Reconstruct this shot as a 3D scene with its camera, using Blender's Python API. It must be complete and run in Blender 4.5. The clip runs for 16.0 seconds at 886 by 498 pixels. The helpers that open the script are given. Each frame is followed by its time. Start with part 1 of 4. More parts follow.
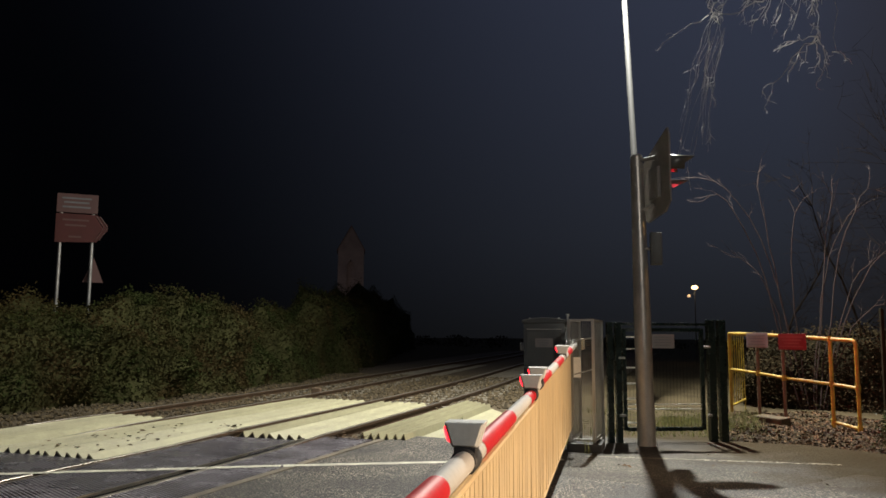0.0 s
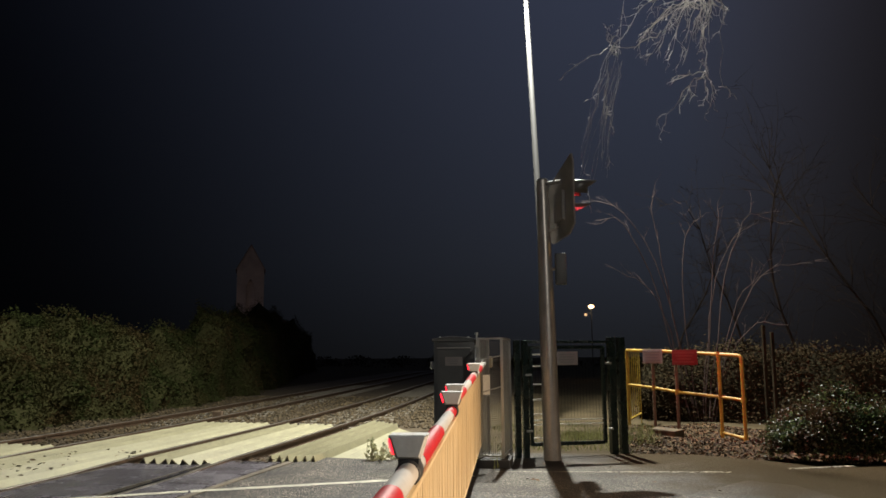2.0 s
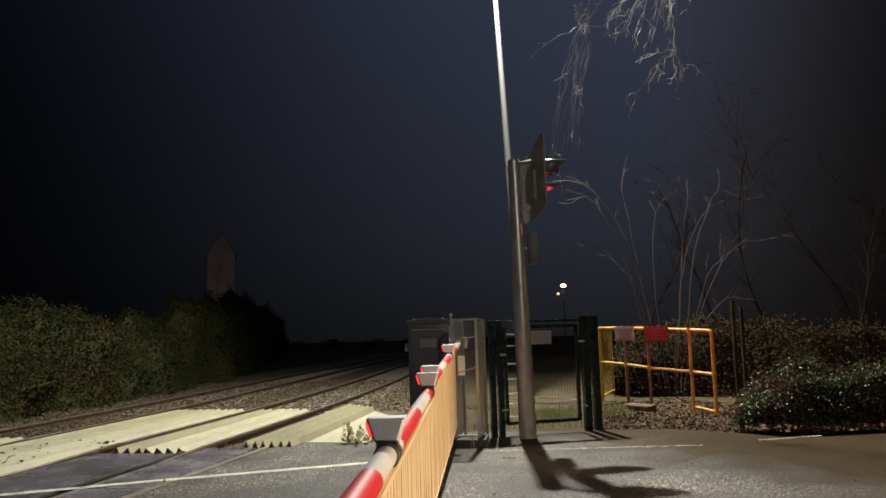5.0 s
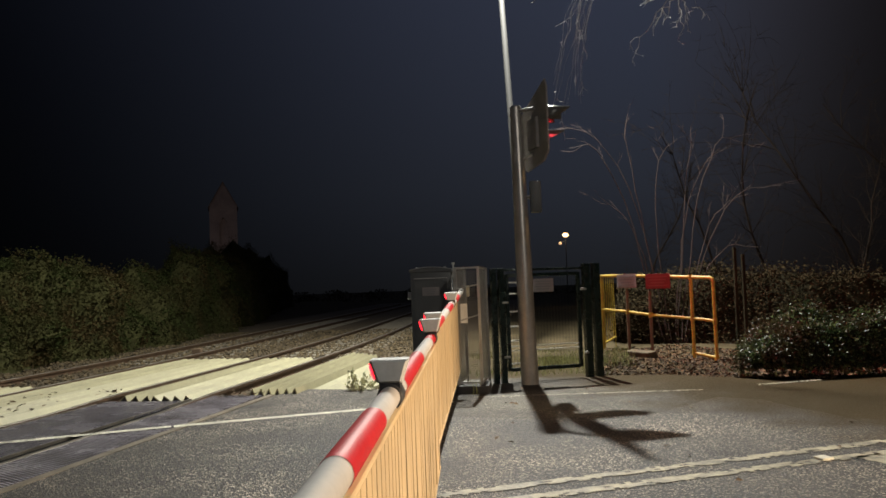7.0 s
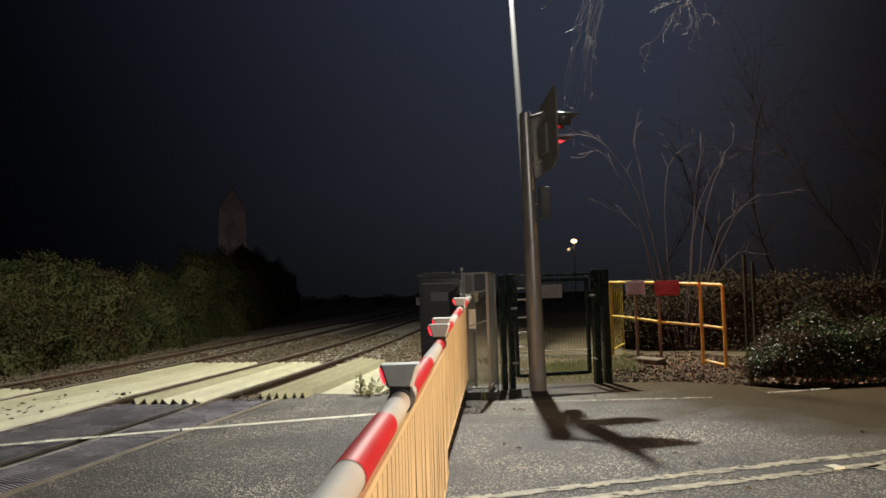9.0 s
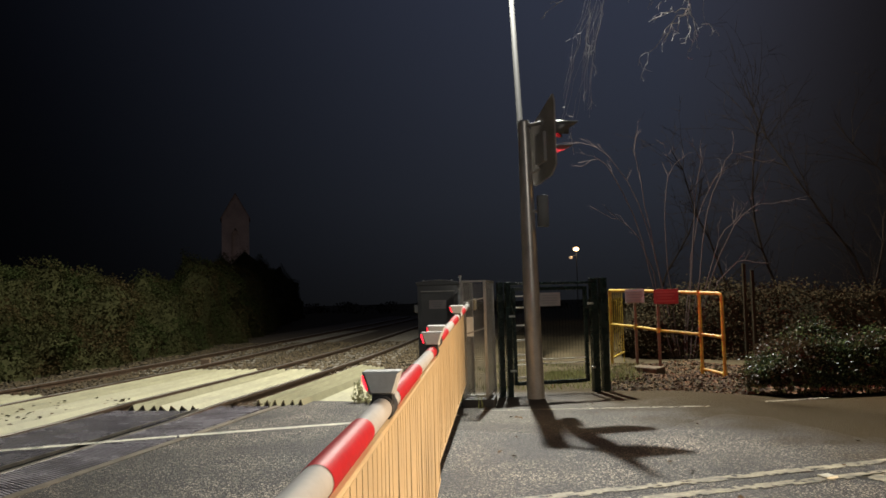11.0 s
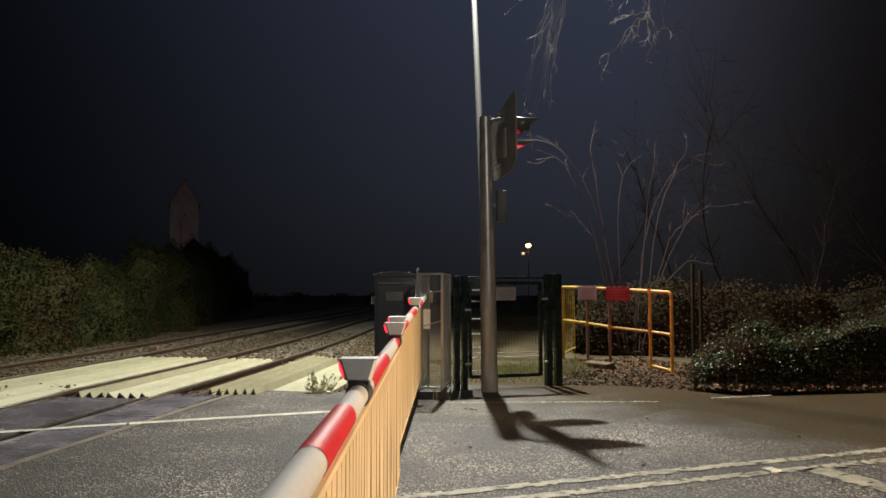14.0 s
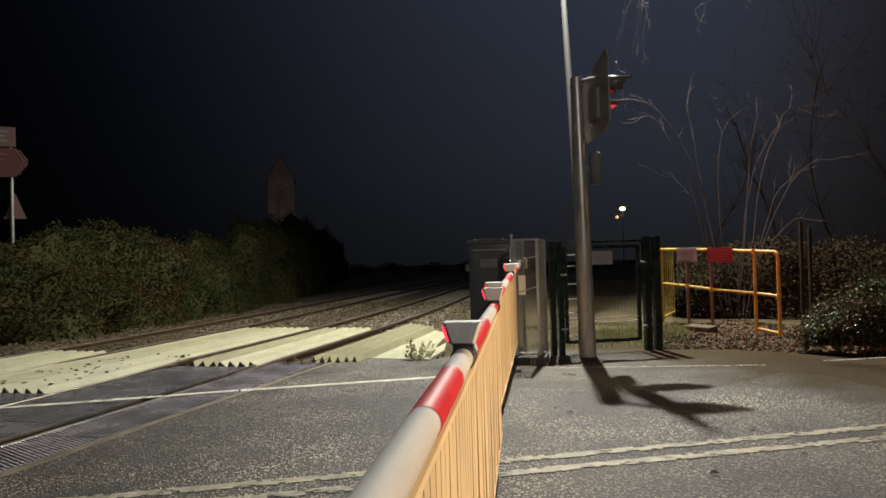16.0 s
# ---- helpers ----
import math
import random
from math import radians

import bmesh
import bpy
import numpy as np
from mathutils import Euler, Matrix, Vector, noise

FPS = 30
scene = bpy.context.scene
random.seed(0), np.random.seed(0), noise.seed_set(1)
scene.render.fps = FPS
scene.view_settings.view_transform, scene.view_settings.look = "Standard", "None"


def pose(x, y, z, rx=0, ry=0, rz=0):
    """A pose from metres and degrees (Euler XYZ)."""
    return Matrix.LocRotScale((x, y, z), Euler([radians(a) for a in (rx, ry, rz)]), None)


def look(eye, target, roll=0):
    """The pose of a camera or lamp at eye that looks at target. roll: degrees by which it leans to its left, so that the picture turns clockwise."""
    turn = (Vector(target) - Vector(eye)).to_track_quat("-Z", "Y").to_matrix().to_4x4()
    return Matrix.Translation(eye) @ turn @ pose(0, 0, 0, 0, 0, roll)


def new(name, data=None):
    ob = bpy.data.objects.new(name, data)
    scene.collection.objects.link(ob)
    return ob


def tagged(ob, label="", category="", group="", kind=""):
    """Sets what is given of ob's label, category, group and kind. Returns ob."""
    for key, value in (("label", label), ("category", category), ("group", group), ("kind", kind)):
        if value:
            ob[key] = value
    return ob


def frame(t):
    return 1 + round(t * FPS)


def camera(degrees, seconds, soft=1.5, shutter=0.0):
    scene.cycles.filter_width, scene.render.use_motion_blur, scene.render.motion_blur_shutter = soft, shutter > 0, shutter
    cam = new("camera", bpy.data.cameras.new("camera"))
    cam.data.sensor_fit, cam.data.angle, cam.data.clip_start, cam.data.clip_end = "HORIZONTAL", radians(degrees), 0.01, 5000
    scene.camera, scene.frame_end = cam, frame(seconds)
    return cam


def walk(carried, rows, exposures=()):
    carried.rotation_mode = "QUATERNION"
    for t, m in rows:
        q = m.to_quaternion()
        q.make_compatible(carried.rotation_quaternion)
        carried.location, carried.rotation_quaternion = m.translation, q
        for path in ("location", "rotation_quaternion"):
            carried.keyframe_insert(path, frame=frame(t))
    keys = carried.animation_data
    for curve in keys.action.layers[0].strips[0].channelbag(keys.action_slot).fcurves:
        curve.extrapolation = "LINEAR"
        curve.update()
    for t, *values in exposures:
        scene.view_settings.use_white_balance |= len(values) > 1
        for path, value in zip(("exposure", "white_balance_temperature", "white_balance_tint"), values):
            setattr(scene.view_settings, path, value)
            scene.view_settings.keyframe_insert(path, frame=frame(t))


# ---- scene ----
cam = camera(60.8, 16.0, soft=1.6)
PATH = [
    (0, (0.281, 0.461, 1.4), (-0.41, 2.324, 1.629), 0.3),
    (0.5, (0.244, 0.459, 1.392), (-0.359, 2.356, 1.593), -0.0),
    (1, (0.17, 0.413, 1.374), (-0.36, 2.33, 1.576), -0.5),
    (1.5, (0.206, 0.357, 1.38), (-0.273, 2.285, 1.611), -0.6),
    (2, (0.19, 0.309, 1.387), (-0.25, 2.24, 1.668), -0.4),
    (2.5, (0.162, 0.326, 1.408), (-0.254, 2.259, 1.708), -0.4),
    (3, (0.169, 0.321, 1.398), (-0.228, 2.257, 1.703), -0.6),
    (3.5, (0.173, 0.323, 1.392), (-0.198, 2.267, 1.68), -1.2),
    (6, (0.179, 0.341, 1.374), (-0.195, 2.298, 1.547), -2.0),
    (6.5, (0.177, 0.348, 1.361), (-0.198, 2.308, 1.488), -2.0),
    (7, (0.177, 0.34, 1.363), (-0.205, 2.301, 1.465), -2.1),
    (7.5, (0.178, 0.344, 1.358), (-0.208, 2.303, 1.461), -2.0),
    (8, (0.172, 0.338, 1.364), (-0.214, 2.297, 1.474), -1.8),
    (8.5, (0.171, 0.339, 1.363), (-0.222, 2.297, 1.477), -1.7),
    (9, (0.168, 0.335, 1.362), (-0.234, 2.29, 1.479), -1.7),
    (11.5, (0.249, 0.311, 1.361), (-0.161, 2.264, 1.5), -1.5),
    (12, (0.216, 0.292, 1.355), (-0.138, 2.256, 1.475), -1.4),
    (12.5, (0.132, 0.268, 1.351), (-0.116, 2.249, 1.48), -0.6),
    (13, (0.151, 0.284, 1.349), (-0.088, 2.265, 1.49), 0.1),
    (13.5, (0.161, 0.284, 1.35), (-0.115, 2.261, 1.478), -0.0),
    (14, (0.158, 0.275, 1.35), (-0.127, 2.251, 1.468), -0.1),
    (14.5, (0.146, 0.268, 1.35), (-0.156, 2.242, 1.463), -0.3),
    (15, (0.137, 0.255, 1.351), (-0.214, 2.222, 1.444), -0.6),
    (15.5, (0.123, 0.281, 1.338), (-0.316, 2.231, 1.394), -1.0),
    (16, (0.125, 0.283, 1.335), (-0.398, 2.213, 1.372), -1.6),
]
walk(cam, [(t, look(eye, target, roll)) for t, eye, target, roll in PATH])

# ---- world and lights ----
world = bpy.data.worlds.new("night_sky")
scene.world = world
world.use_nodes = True
wn, wl = world.node_tree.nodes, world.node_tree.links
bg = wn["Background"]
tc = wn.new("ShaderNodeTexCoord")
sep = wn.new("ShaderNodeSeparateXYZ")
ramp = wn.new("ShaderNodeValToRGB")
ramp.color_ramp.elements[0].position, ramp.color_ramp.elements[0].color = 0.0, (0.0044, 0.0047, 0.0056, 1)
ramp.color_ramp.elements[1].position, ramp.color_ramp.elements[1].color = 0.45, (0.0130, 0.0156, 0.0258, 1)
ramp.color_ramp.elements.new(0.13).color = (0.0078, 0.0090, 0.0126, 1)
side = wn.new("ShaderNodeMapRange")  # the town's glow fades from one side of the sky to the other
side.interpolation_type = "SMOOTHSTEP"
for key, value in (("From Min", -0.75), ("From Max", 0.1), ("To Min", 0.065), ("To Max", 2.5)):
    side.inputs[key].default_value = value
wl.new(tc.outputs["Generated"], sep.inputs[0])
wl.new(sep.outputs["Z"], ramp.inputs[0])
wl.new(sep.outputs["X"], side.inputs[0])
warm, tint = wn.new("ShaderNodeMapRange"), wn.new("ShaderNodeMix")  # sodium glow over that side
warm.inputs["From Min"].default_value, warm.inputs["From Max"].default_value = 0.08, 0.5
tint.data_type, tint.blend_type = "RGBA", "MULTIPLY"
tint.inputs["B"].default_value = (1.5, 1.0, 0.6, 1)
wl.new(sep.outputs["X"], warm.inputs[0])
wl.new(warm.outputs[0], tint.inputs["Factor"])
wl.new(ramp.outputs[0], tint.inputs["A"])
wl.new(tint.outputs["Result"], bg.inputs[0])
east = wn.new("ShaderNodeMapRange")  # and again towards the dark fields on the other side
east.interpolation_type = "SMOOTHSTEP"
for key, value in (("From Min", 0.08), ("From Max", 0.4), ("To Min", 1.0), ("To Max", 0.15)):
    east.inputs[key].default_value = value
both = wn.new("ShaderNodeMath")
both.operation = "MULTIPLY"
wl.new(sep.outputs["X"], east.inputs[0])
wl.new(side.outputs[0], both.inputs[0])
wl.new(east.outputs[0], both.inputs[1])
wl.new(both.outputs[0], bg.inputs[1])


def lamp(name, kind, m, watts, colour, size=0.1, cone=None):
    data = bpy.data.lights.new(name, kind)
    data.energy, data.color = watts, colour
    if kind == "AREA":
        data.shape, data.size = "DISK", size
    else:
        data.shadow_soft_size = size
    if cone:
        data.spot_size, data.spot_blend = radians(cone), 0.8
    ob = new(name, data)
    ob.matrix_world = m
    return ob


LAMP = (-1.64, 16.4, 10.2)
lamp("street_light", "AREA", look((LAMP[0], LAMP[1], LAMP[2] - 0.06), (LAMP[0] + 0.3, LAMP[1] - 2.4, 0)), 3450, (1.0, 0.98, 0.88), 0.25)
# headlights of the traffic that waits at the stop line, and an old sodium street light down the road
lamp("headlights", "SPOT", look((12.5, 5.2, 0.8), (-0.7, 5.0, 0.35)), 10500, (1.0, 0.72, 0.46), 0.15, 48)
lamp("sodium_light", "POINT", pose(11.0, 11.5, 5.5), 190, (1.0, 0.55, 0.2), 0.2)
# the second street light, on the near side of the crossing
lamp("near_street_light", "AREA", look((5.0, -4.0, 7.0), (1.5, 6.0, 0)), 310, (1.0, 0.94, 0.82), 0.3)

# the lit red lamps of the crossing signal, which face along the road
lamp("signal_light", "SPOT", look((-0.34, 11.05, 3.42), (1.9, 12.15, 3.3)), 330, (1.0, 0.06, 0.09), 0.08, 130)

# ---- materials ----
def surf(name, colour, rough=0.6, metal=0.0, var=0.2, scale=3.0, grain=60.0, bump=0.15, second=None, coat=0.0, rvar=0.15, space="Object"):
    """A surface with large stains and fine grain."""
    m = bpy.data.materials.new(name)
    m.use_nodes = True
    n, l = m.node_tree.nodes, m.node_tree.links
    b = n["Principled BSDF"]
    co = n.new("ShaderNodeTexCoord")
    big, small = n.new("ShaderNodeTexNoise"), n.new("ShaderNodeTexNoise")
    big.inputs["Scale"].default_value, big.inputs["Detail"].default_value = scale, 6
    small.inputs["Scale"].default_value, small.inputs["Detail"].default_value = grain, 4
    for t in (big, small):
        l.new(co.outputs[space], t.inputs["Vector"])
    add = n.new("ShaderNodeMath")
    add.operation = "ADD"
    half = n.new("ShaderNodeMath")
    half.operation = "MULTIPLY"
    half.inputs[1].default_value = 0.5
    l.new(big.outputs[0], add.inputs[0])
    l.new(small.outputs[0], half.inputs[0])
    l.new(half.outputs[0], add.inputs[1])
    r = n.new("ShaderNodeValToRGB")
    lo = [c * (1 - var) for c in colour]
    hi = [min(1, c * (1 + var)) for c in colour]
    if second:
        lo = second
    r.color_ramp.elements[0].position, r.color_ramp.elements[0].color = 0.5, (*lo, 1)
    r.color_ramp.elements[1].position, r.color_ramp.elements[1].color = 1.0, (*hi, 1)
    l.new(add.outputs[0], r.inputs[0])
    l.new(r.outputs[0], b.inputs["Base Color"])
    rr = n.new("ShaderNodeMapRange")
    rr.inputs["To Min"].default_value, rr.inputs["To Max"].default_value = max(0.02, rough - rvar), min(1, rough + rvar)
    l.new(big.outputs[0], rr.inputs[0])
    l.new(rr.outputs[0], b.inputs["Roughness"])
    b.inputs["Metallic"].default_value = metal
    b.inputs["Coat Weight"].default_value = coat
    bp = n.new("ShaderNodeBump")
    bp.inputs["Strength"].default_value, bp.inputs["Distance"].default_value = bump, 0.01
    l.new(small.outputs[0], bp.inputs["Height"])
    l.new(bp.outputs[0], b.inputs["Normal"])
    return m


def glow(name, colour, strength):
    m = bpy.data.materials.new(name)
    m.use_nodes = True
    b = m.node_tree.nodes["Principled BSDF"]
    b.inputs["Base Color"].default_value = (*colour, 1)
    b.inputs["Emission Color"].default_value = (*colour, 1)
    b.inputs["Emission Strength"].default_value = strength
    return m


def asphalt_material(name, base, chip, rough):
    m = bpy.data.materials.new(name)
    m.use_nodes = True
    n, l = m.node_tree.nodes, m.node_tree.links
    b = n["Principled BSDF"]
    co = n.new("ShaderNodeTexCoord")
    v = n.new("ShaderNodeTexVoronoi")
    v.inputs["Scale"].default_value = 88
    l.new(co.outputs["Object"], v.inputs["Vector"])
    big = n.new("ShaderNodeTexNoise")
    big.inputs["Scale"].default_value, big.inputs["Detail"].default_value = 0.75, 9
    l.new(co.outputs["Object"], big.inputs["Vector"])
    fine = n.new("ShaderNodeTexNoise")
    fine.inputs["Scale"].default_value, fine.inputs["Detail"].default_value = 45, 6
    l.new(co.outputs["Object"], fine.inputs["Vector"])
    sepc = n.new("ShaderNodeSeparateColor")
    l.new(v.outputs["Color"], sepc.inputs[0])
    r = n.new("ShaderNodeValToRGB")
    r.color_ramp.elements[0].position, r.color_ramp.elements[0].color = 0.8, (*base, 1)
    r.color_ramp.elements[1].position, r.color_ramp.elements[1].color = 0.9, (*chip, 1)
    l.new(sepc.outputs[0], r.inputs[0])
    mix = n.new("ShaderNodeMix")
    mix.data_type, mix.blend_type = "RGBA", "MULTIPLY"
    mix.inputs["Factor"].default_value = 1.0
    r2 = n.new("ShaderNodeValToRGB")
    r2.color_ramp.elements[0].position, r2.color_ramp.elements[0].color = 0.4, (0.3, 0.28, 0.27, 1)
    r2.color_ramp.elements[1].position, r2.color_ramp.elements[1].color = 0.62, (1.15, 1.12, 1.05, 1)
    l.new(big.outputs[0], r2.inputs[0])
    bare, keep = n.new("ShaderNodeMix"), n.new("ShaderNodeMapRange")  # chips worn away or tarred over in patches
    bare.data_type = "RGBA"
    bare.inputs["A"].default_value = (*[c * 1.5 for c in base], 1)
    keep.inputs["From Min"].default_value, keep.inputs["From Max"].default_value = 0.4, 0.56
    keep.inputs["To Min"].default_value, keep.inputs["To Max"].default_value = 0.45, 1.0
    worn = n.new("ShaderNodeTexNoise")
    worn.inputs["Scale"].default_value, worn.inputs["Detail"].default_value = 1.1, 7
    l.new(co.outputs["Object"], worn.inputs["Vector"])
    l.new(worn.outputs[0], keep.inputs[0])
    l.new(keep.outputs[0], bare.inputs["Factor"])
    l.new(r.outputs[0], bare.inputs["B"])
    l.new(bare.outputs["Result"], mix.inputs["A"])
    l.new(r2.outputs[0], mix.inputs["B"])
    l.new(mix.outputs["Result"], b.inputs["Base Color"])
    rr = n.new("ShaderNodeMapRange")
    rr.inputs["From Min"].default_value, rr.inputs["From Max"].default_value = 0.3, 0.7
    rr.inputs["To Min"].default_value, rr.inputs["To Max"].default_value = rough - 0.15, rough + 0.15
    l.new(fine.outputs[0], rr.inputs[0])
    l.new(rr.outputs[0], b.inputs["Roughness"])
    h = n.new("ShaderNodeMath")
    h.operation = "ADD"
    l.new(v.outputs["Distance"], h.inputs[0])
    l.new(fine.outputs[0], h.inputs[1])
    bp = n.new("ShaderNodeBump")
    bp.inputs["Strength"].default_value, bp.inputs["Distance"].default_value = 0.9, 0.009
    l.new(h.outputs[0], bp.inputs["Height"])
    l.new(bp.outputs[0], b.inputs["Normal"])
    return m


def leaf_material(name, a, b_col, rough, patch=None, thin=0.0, dull=0.0, clump=0.8):
    m = bpy.data.materials.new(name)
    m.use_nodes = True
    n, l = m.node_tree.nodes, m.node_tree.links
    b = n["Principled BSDF"]
    g = n.new("ShaderNodeNewGeometry")
    r = n.new("ShaderNodeValToRGB")
    r.color_ramp.elements[0].color, r.color_ramp.elements[1].color = (*a, 1), (*b_col, 1)
    r.color_ramp.elements[0].position = dull
    l.new(g.outputs["Random Per Island"], r.inputs[0])
    l.new(r.outputs[0], b.inputs["Base Color"])
    b.inputs["Roughness"].default_value = rough
    if patch:
        co, no = n.new("ShaderNodeTexCoord"), n.new("ShaderNodeTexNoise")
        no.inputs["Scale"].default_value, no.inputs["Detail"].default_value = clump, 4
        step = n.new("ShaderNodeMapRange")
        step.inputs["From Min"].default_value, step.inputs["From Max"].default_value = 0.42, 0.6
        mix = n.new("ShaderNodeMix")
        mix.data_type = "RGBA"
        mix.inputs["B"].default_value = (*patch, 1)
        l.new(co.outputs["Object"], no.inputs["Vector"])
        l.new(no.outputs[0], step.inputs[0])
        l.new(step.outputs[0], mix.inputs["Factor"])
        l.new(r.outputs[0], mix.inputs["A"])
        l.new(mix.outputs["Result"], b.inputs["Base Color"])
    if thin:
        tr, ms = n.new("ShaderNodeBsdfTranslucent"), n.new("ShaderNodeMixShader")
        l.new(b.inputs["Base Color"].links[0].from_socket, tr.inputs["Color"])
        ms.inputs[0].default_value = thin
        l.new(b.outputs[0], ms.inputs[1])
        l.new(tr.outputs[0], ms.inputs[2])
        l.new(ms.outputs[0], n["Material Output"].inputs["Surface"])
    return m


def ridged_rubber(name, colour):
    """Crossing deck rubber with fine diagonal ribs."""
    m = surf(name, colour, 0.26, var=0.4, scale=2.0, grain=70, bump=0.2)
    n, l = m.node_tree.nodes, m.node_tree.links
    b = n["Principled BSDF"]
    co = n.new("ShaderNodeTexCoord")
    mp = n.new("ShaderNodeMapping")
    mp.inputs["Rotation"].default_value = (0, 0, radians(-64))
    w = n.new("ShaderNodeTexWave")
    w.inputs["Scale"].default_value, w.inputs["Distortion"].default_value = 8.0, 0.4
    l.new(co.outputs["Object"], mp.inputs[0])
    l.new(mp.outputs[0], w.inputs["Vector"])
    bp = n.new("ShaderNodeBump")
    bp.inputs["Strength"].default_value, bp.inputs["Distance"].default_value = 0.9, 0.022
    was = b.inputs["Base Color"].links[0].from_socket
    worn, mul = n.new("ShaderNodeMapRange"), n.new("ShaderNodeMix")  # rib tops paler, grooves darker: polish, sheen and shade put into the colour
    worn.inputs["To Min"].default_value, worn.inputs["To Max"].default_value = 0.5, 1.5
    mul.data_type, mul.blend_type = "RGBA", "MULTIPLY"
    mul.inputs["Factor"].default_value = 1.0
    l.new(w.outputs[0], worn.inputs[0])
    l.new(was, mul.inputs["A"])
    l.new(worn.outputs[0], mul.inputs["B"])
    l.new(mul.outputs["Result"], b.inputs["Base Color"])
    l.new(w.outputs[0], bp.inputs["Height"])
    l.new(bp.outputs[0], b.inputs["Normal"])
    return m


ASPHALT = asphalt_material("asphalt", (0.024, 0.02, 0.0165), (0.64, 0.565, 0.47), 0.58)
FOOTWAY = asphalt_material("footway_asphalt", (0.056, 0.051, 0.042), (0.3, 0.275, 0.225), 0.7)


def muddy(m, mud):
    """Mud spread over the asphalt away from the gate, with an uneven edge."""
    n, l = m.node_tree.nodes, m.node_tree.links
    b = n["Principled BSDF"]
    was = b.inputs["Base Color"].links[0].from_socket
    co, dot, no, mix = n.new("ShaderNodeTexCoord"), n.new("ShaderNodeVectorMath"), n.new("ShaderNodeTexNoise"), n.new("ShaderNodeMix")
    dot.operation = "DOT_PRODUCT"
    dot.inputs[1].default_value = (0.8, 0.6, 0.0)
    no.inputs["Scale"].default_value, no.inputs["Detail"].default_value = 1.3, 8
    add, span = n.new("ShaderNodeMath"), n.new("ShaderNodeMapRange")
    add.operation = "MULTIPLY_ADD"
    add.inputs[1].default_value = 3.0
    span.interpolation_type = "SMOOTHSTEP"
    span.inputs["From Min"].default_value, span.inputs["From Max"].default_value = 6.9, 8.7
    span.inputs["To Max"].default_value = 0.88
    mix.data_type = "RGBA"
    mix.inputs["B"].default_value = (*mud, 1)
    l.new(co.outputs["Object"], dot.inputs[0])
    l.new(co.outputs["Object"], no.inputs["Vector"])
    l.new(no.outputs[0], add.inputs[0])
    l.new(dot.outputs["Value"], add.inputs[2])
    l.new(add.outputs[0], span.inputs[0])
    l.new(span.outputs[0], mix.inputs["Factor"])
    l.new(was, mix.inputs["A"])
    l.new(mix.outputs["Result"], b.inputs["Base Color"])
    matt = n.new("ShaderNodeMapRange")  # mud does not shine as the wet tar does
    matt.inputs["To Min"].default_value, matt.inputs["To Max"].default_value = 0.5, 0.05
    l.new(span.outputs[0], matt.inputs[0])
    l.new(matt.outputs[0], b.inputs["Specular IOR Level"])


for paved in (ASPHALT, FOOTWAY):
    muddy(paved, (0.046, 0.03, 0.009))
SOIL = surf("soil", (0.062, 0.049, 0.028), 0.9, var=0.5, scale=1.2, grain=25, bump=0.6)
PAINT_ROAD = surf("worn_road_paint", (0.43, 0.385, 0.27), 0.65, var=0.2, scale=6, grain=38, second=(0.1, 0.095, 0.08))
PAINT_FRESH = surf("road_paint", (0.7, 0.68, 0.55), 0.6, var=0.15, scale=5, grain=35, second=(0.34, 0.33, 0.28))
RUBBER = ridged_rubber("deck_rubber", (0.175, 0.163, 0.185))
# paler copy of the rubber: lamp sheen on the outer strip, put into colour
RUBBER_SHEEN = ridged_rubber("sheen_deck_rubber", (0.205, 0.19, 0.212))
FLANGEWAY_SHADE = surf("flangeway_shade", (0.005, 0.005, 0.005), 0.95, var=0.3)
FLANGEWAY_SHADE.node_tree.nodes["Principled BSDF"].inputs["Specular IOR Level"].default_value = 0.03
EDGE = surf("rusty_deck_edge", (0.17, 0.145, 0.11), 0.6, metal=0.3, var=0.4, scale=5, grain=40)
def by_piece(m, low):
    """Each object of this material is a little lighter or darker than the next."""
    n, l = m.node_tree.nodes, m.node_tree.links
    b = n["Principled BSDF"]
    was = b.inputs["Base Color"].links[0].from_socket
    info, span, mix = n.new("ShaderNodeObjectInfo"), n.new("ShaderNodeMapRange"), n.new("ShaderNodeMix")
    span.inputs["To Min"].default_value, span.inputs["To Max"].default_value = low, 1.0
    mix.data_type, mix.blend_type = "RGBA", "MULTIPLY"
    mix.inputs["Factor"].default_value = 1.0
    l.new(info.outputs["Random"], span.inputs[0])
    l.new(was, mix.inputs["A"])
    l.new(span.outputs[0], mix.inputs["B"])
    l.new(mix.outputs["Result"], b.inputs["Base Color"])
    return m


CREAM = surf("cream_timber_paint", (0.34, 0.318, 0.198), 0.6, var=0.18, scale=2.5, grain=18, bump=0.12)
STEEL_RAIL = surf("rail_steel_brown", (0.085, 0.052, 0.03), 0.6, metal=0.3, var=0.4, scale=6, grain=30)
RAIL_TOP = surf("rail_head_polished", (0.4, 0.36, 0.31), 0.34, metal=0.8, var=0.2, scale=4, grain=30)
STONE = leaf_material("ballast_stone", (0.03, 0.023, 0.012), (0.135, 0.1, 0.052), 0.9)
BALLAST_BED = surf("ballast_bed", (0.078, 0.057, 0.031), 0.9, var=0.6, scale=9, grain=30, bump=1.0)
by_piece(CREAM, 0.8)
by_piece(RUBBER, 0.6)
SLEEPER = surf("sleeper_concrete", (0.2, 0.18, 0.14), 0.85, var=0.3, scale=4, grain=30)
WHITE_BOOM = surf("white_boom_sheeting", (0.43, 0.415, 0.395), 0.75, var=0.1, scale=3, grain=40, bump=0.03)
RED_BOOM = surf("red_boom_sheeting", (0.47, 0.012, 0.018), 0.5, var=0.15, scale=4, grain=40, bump=0.03)
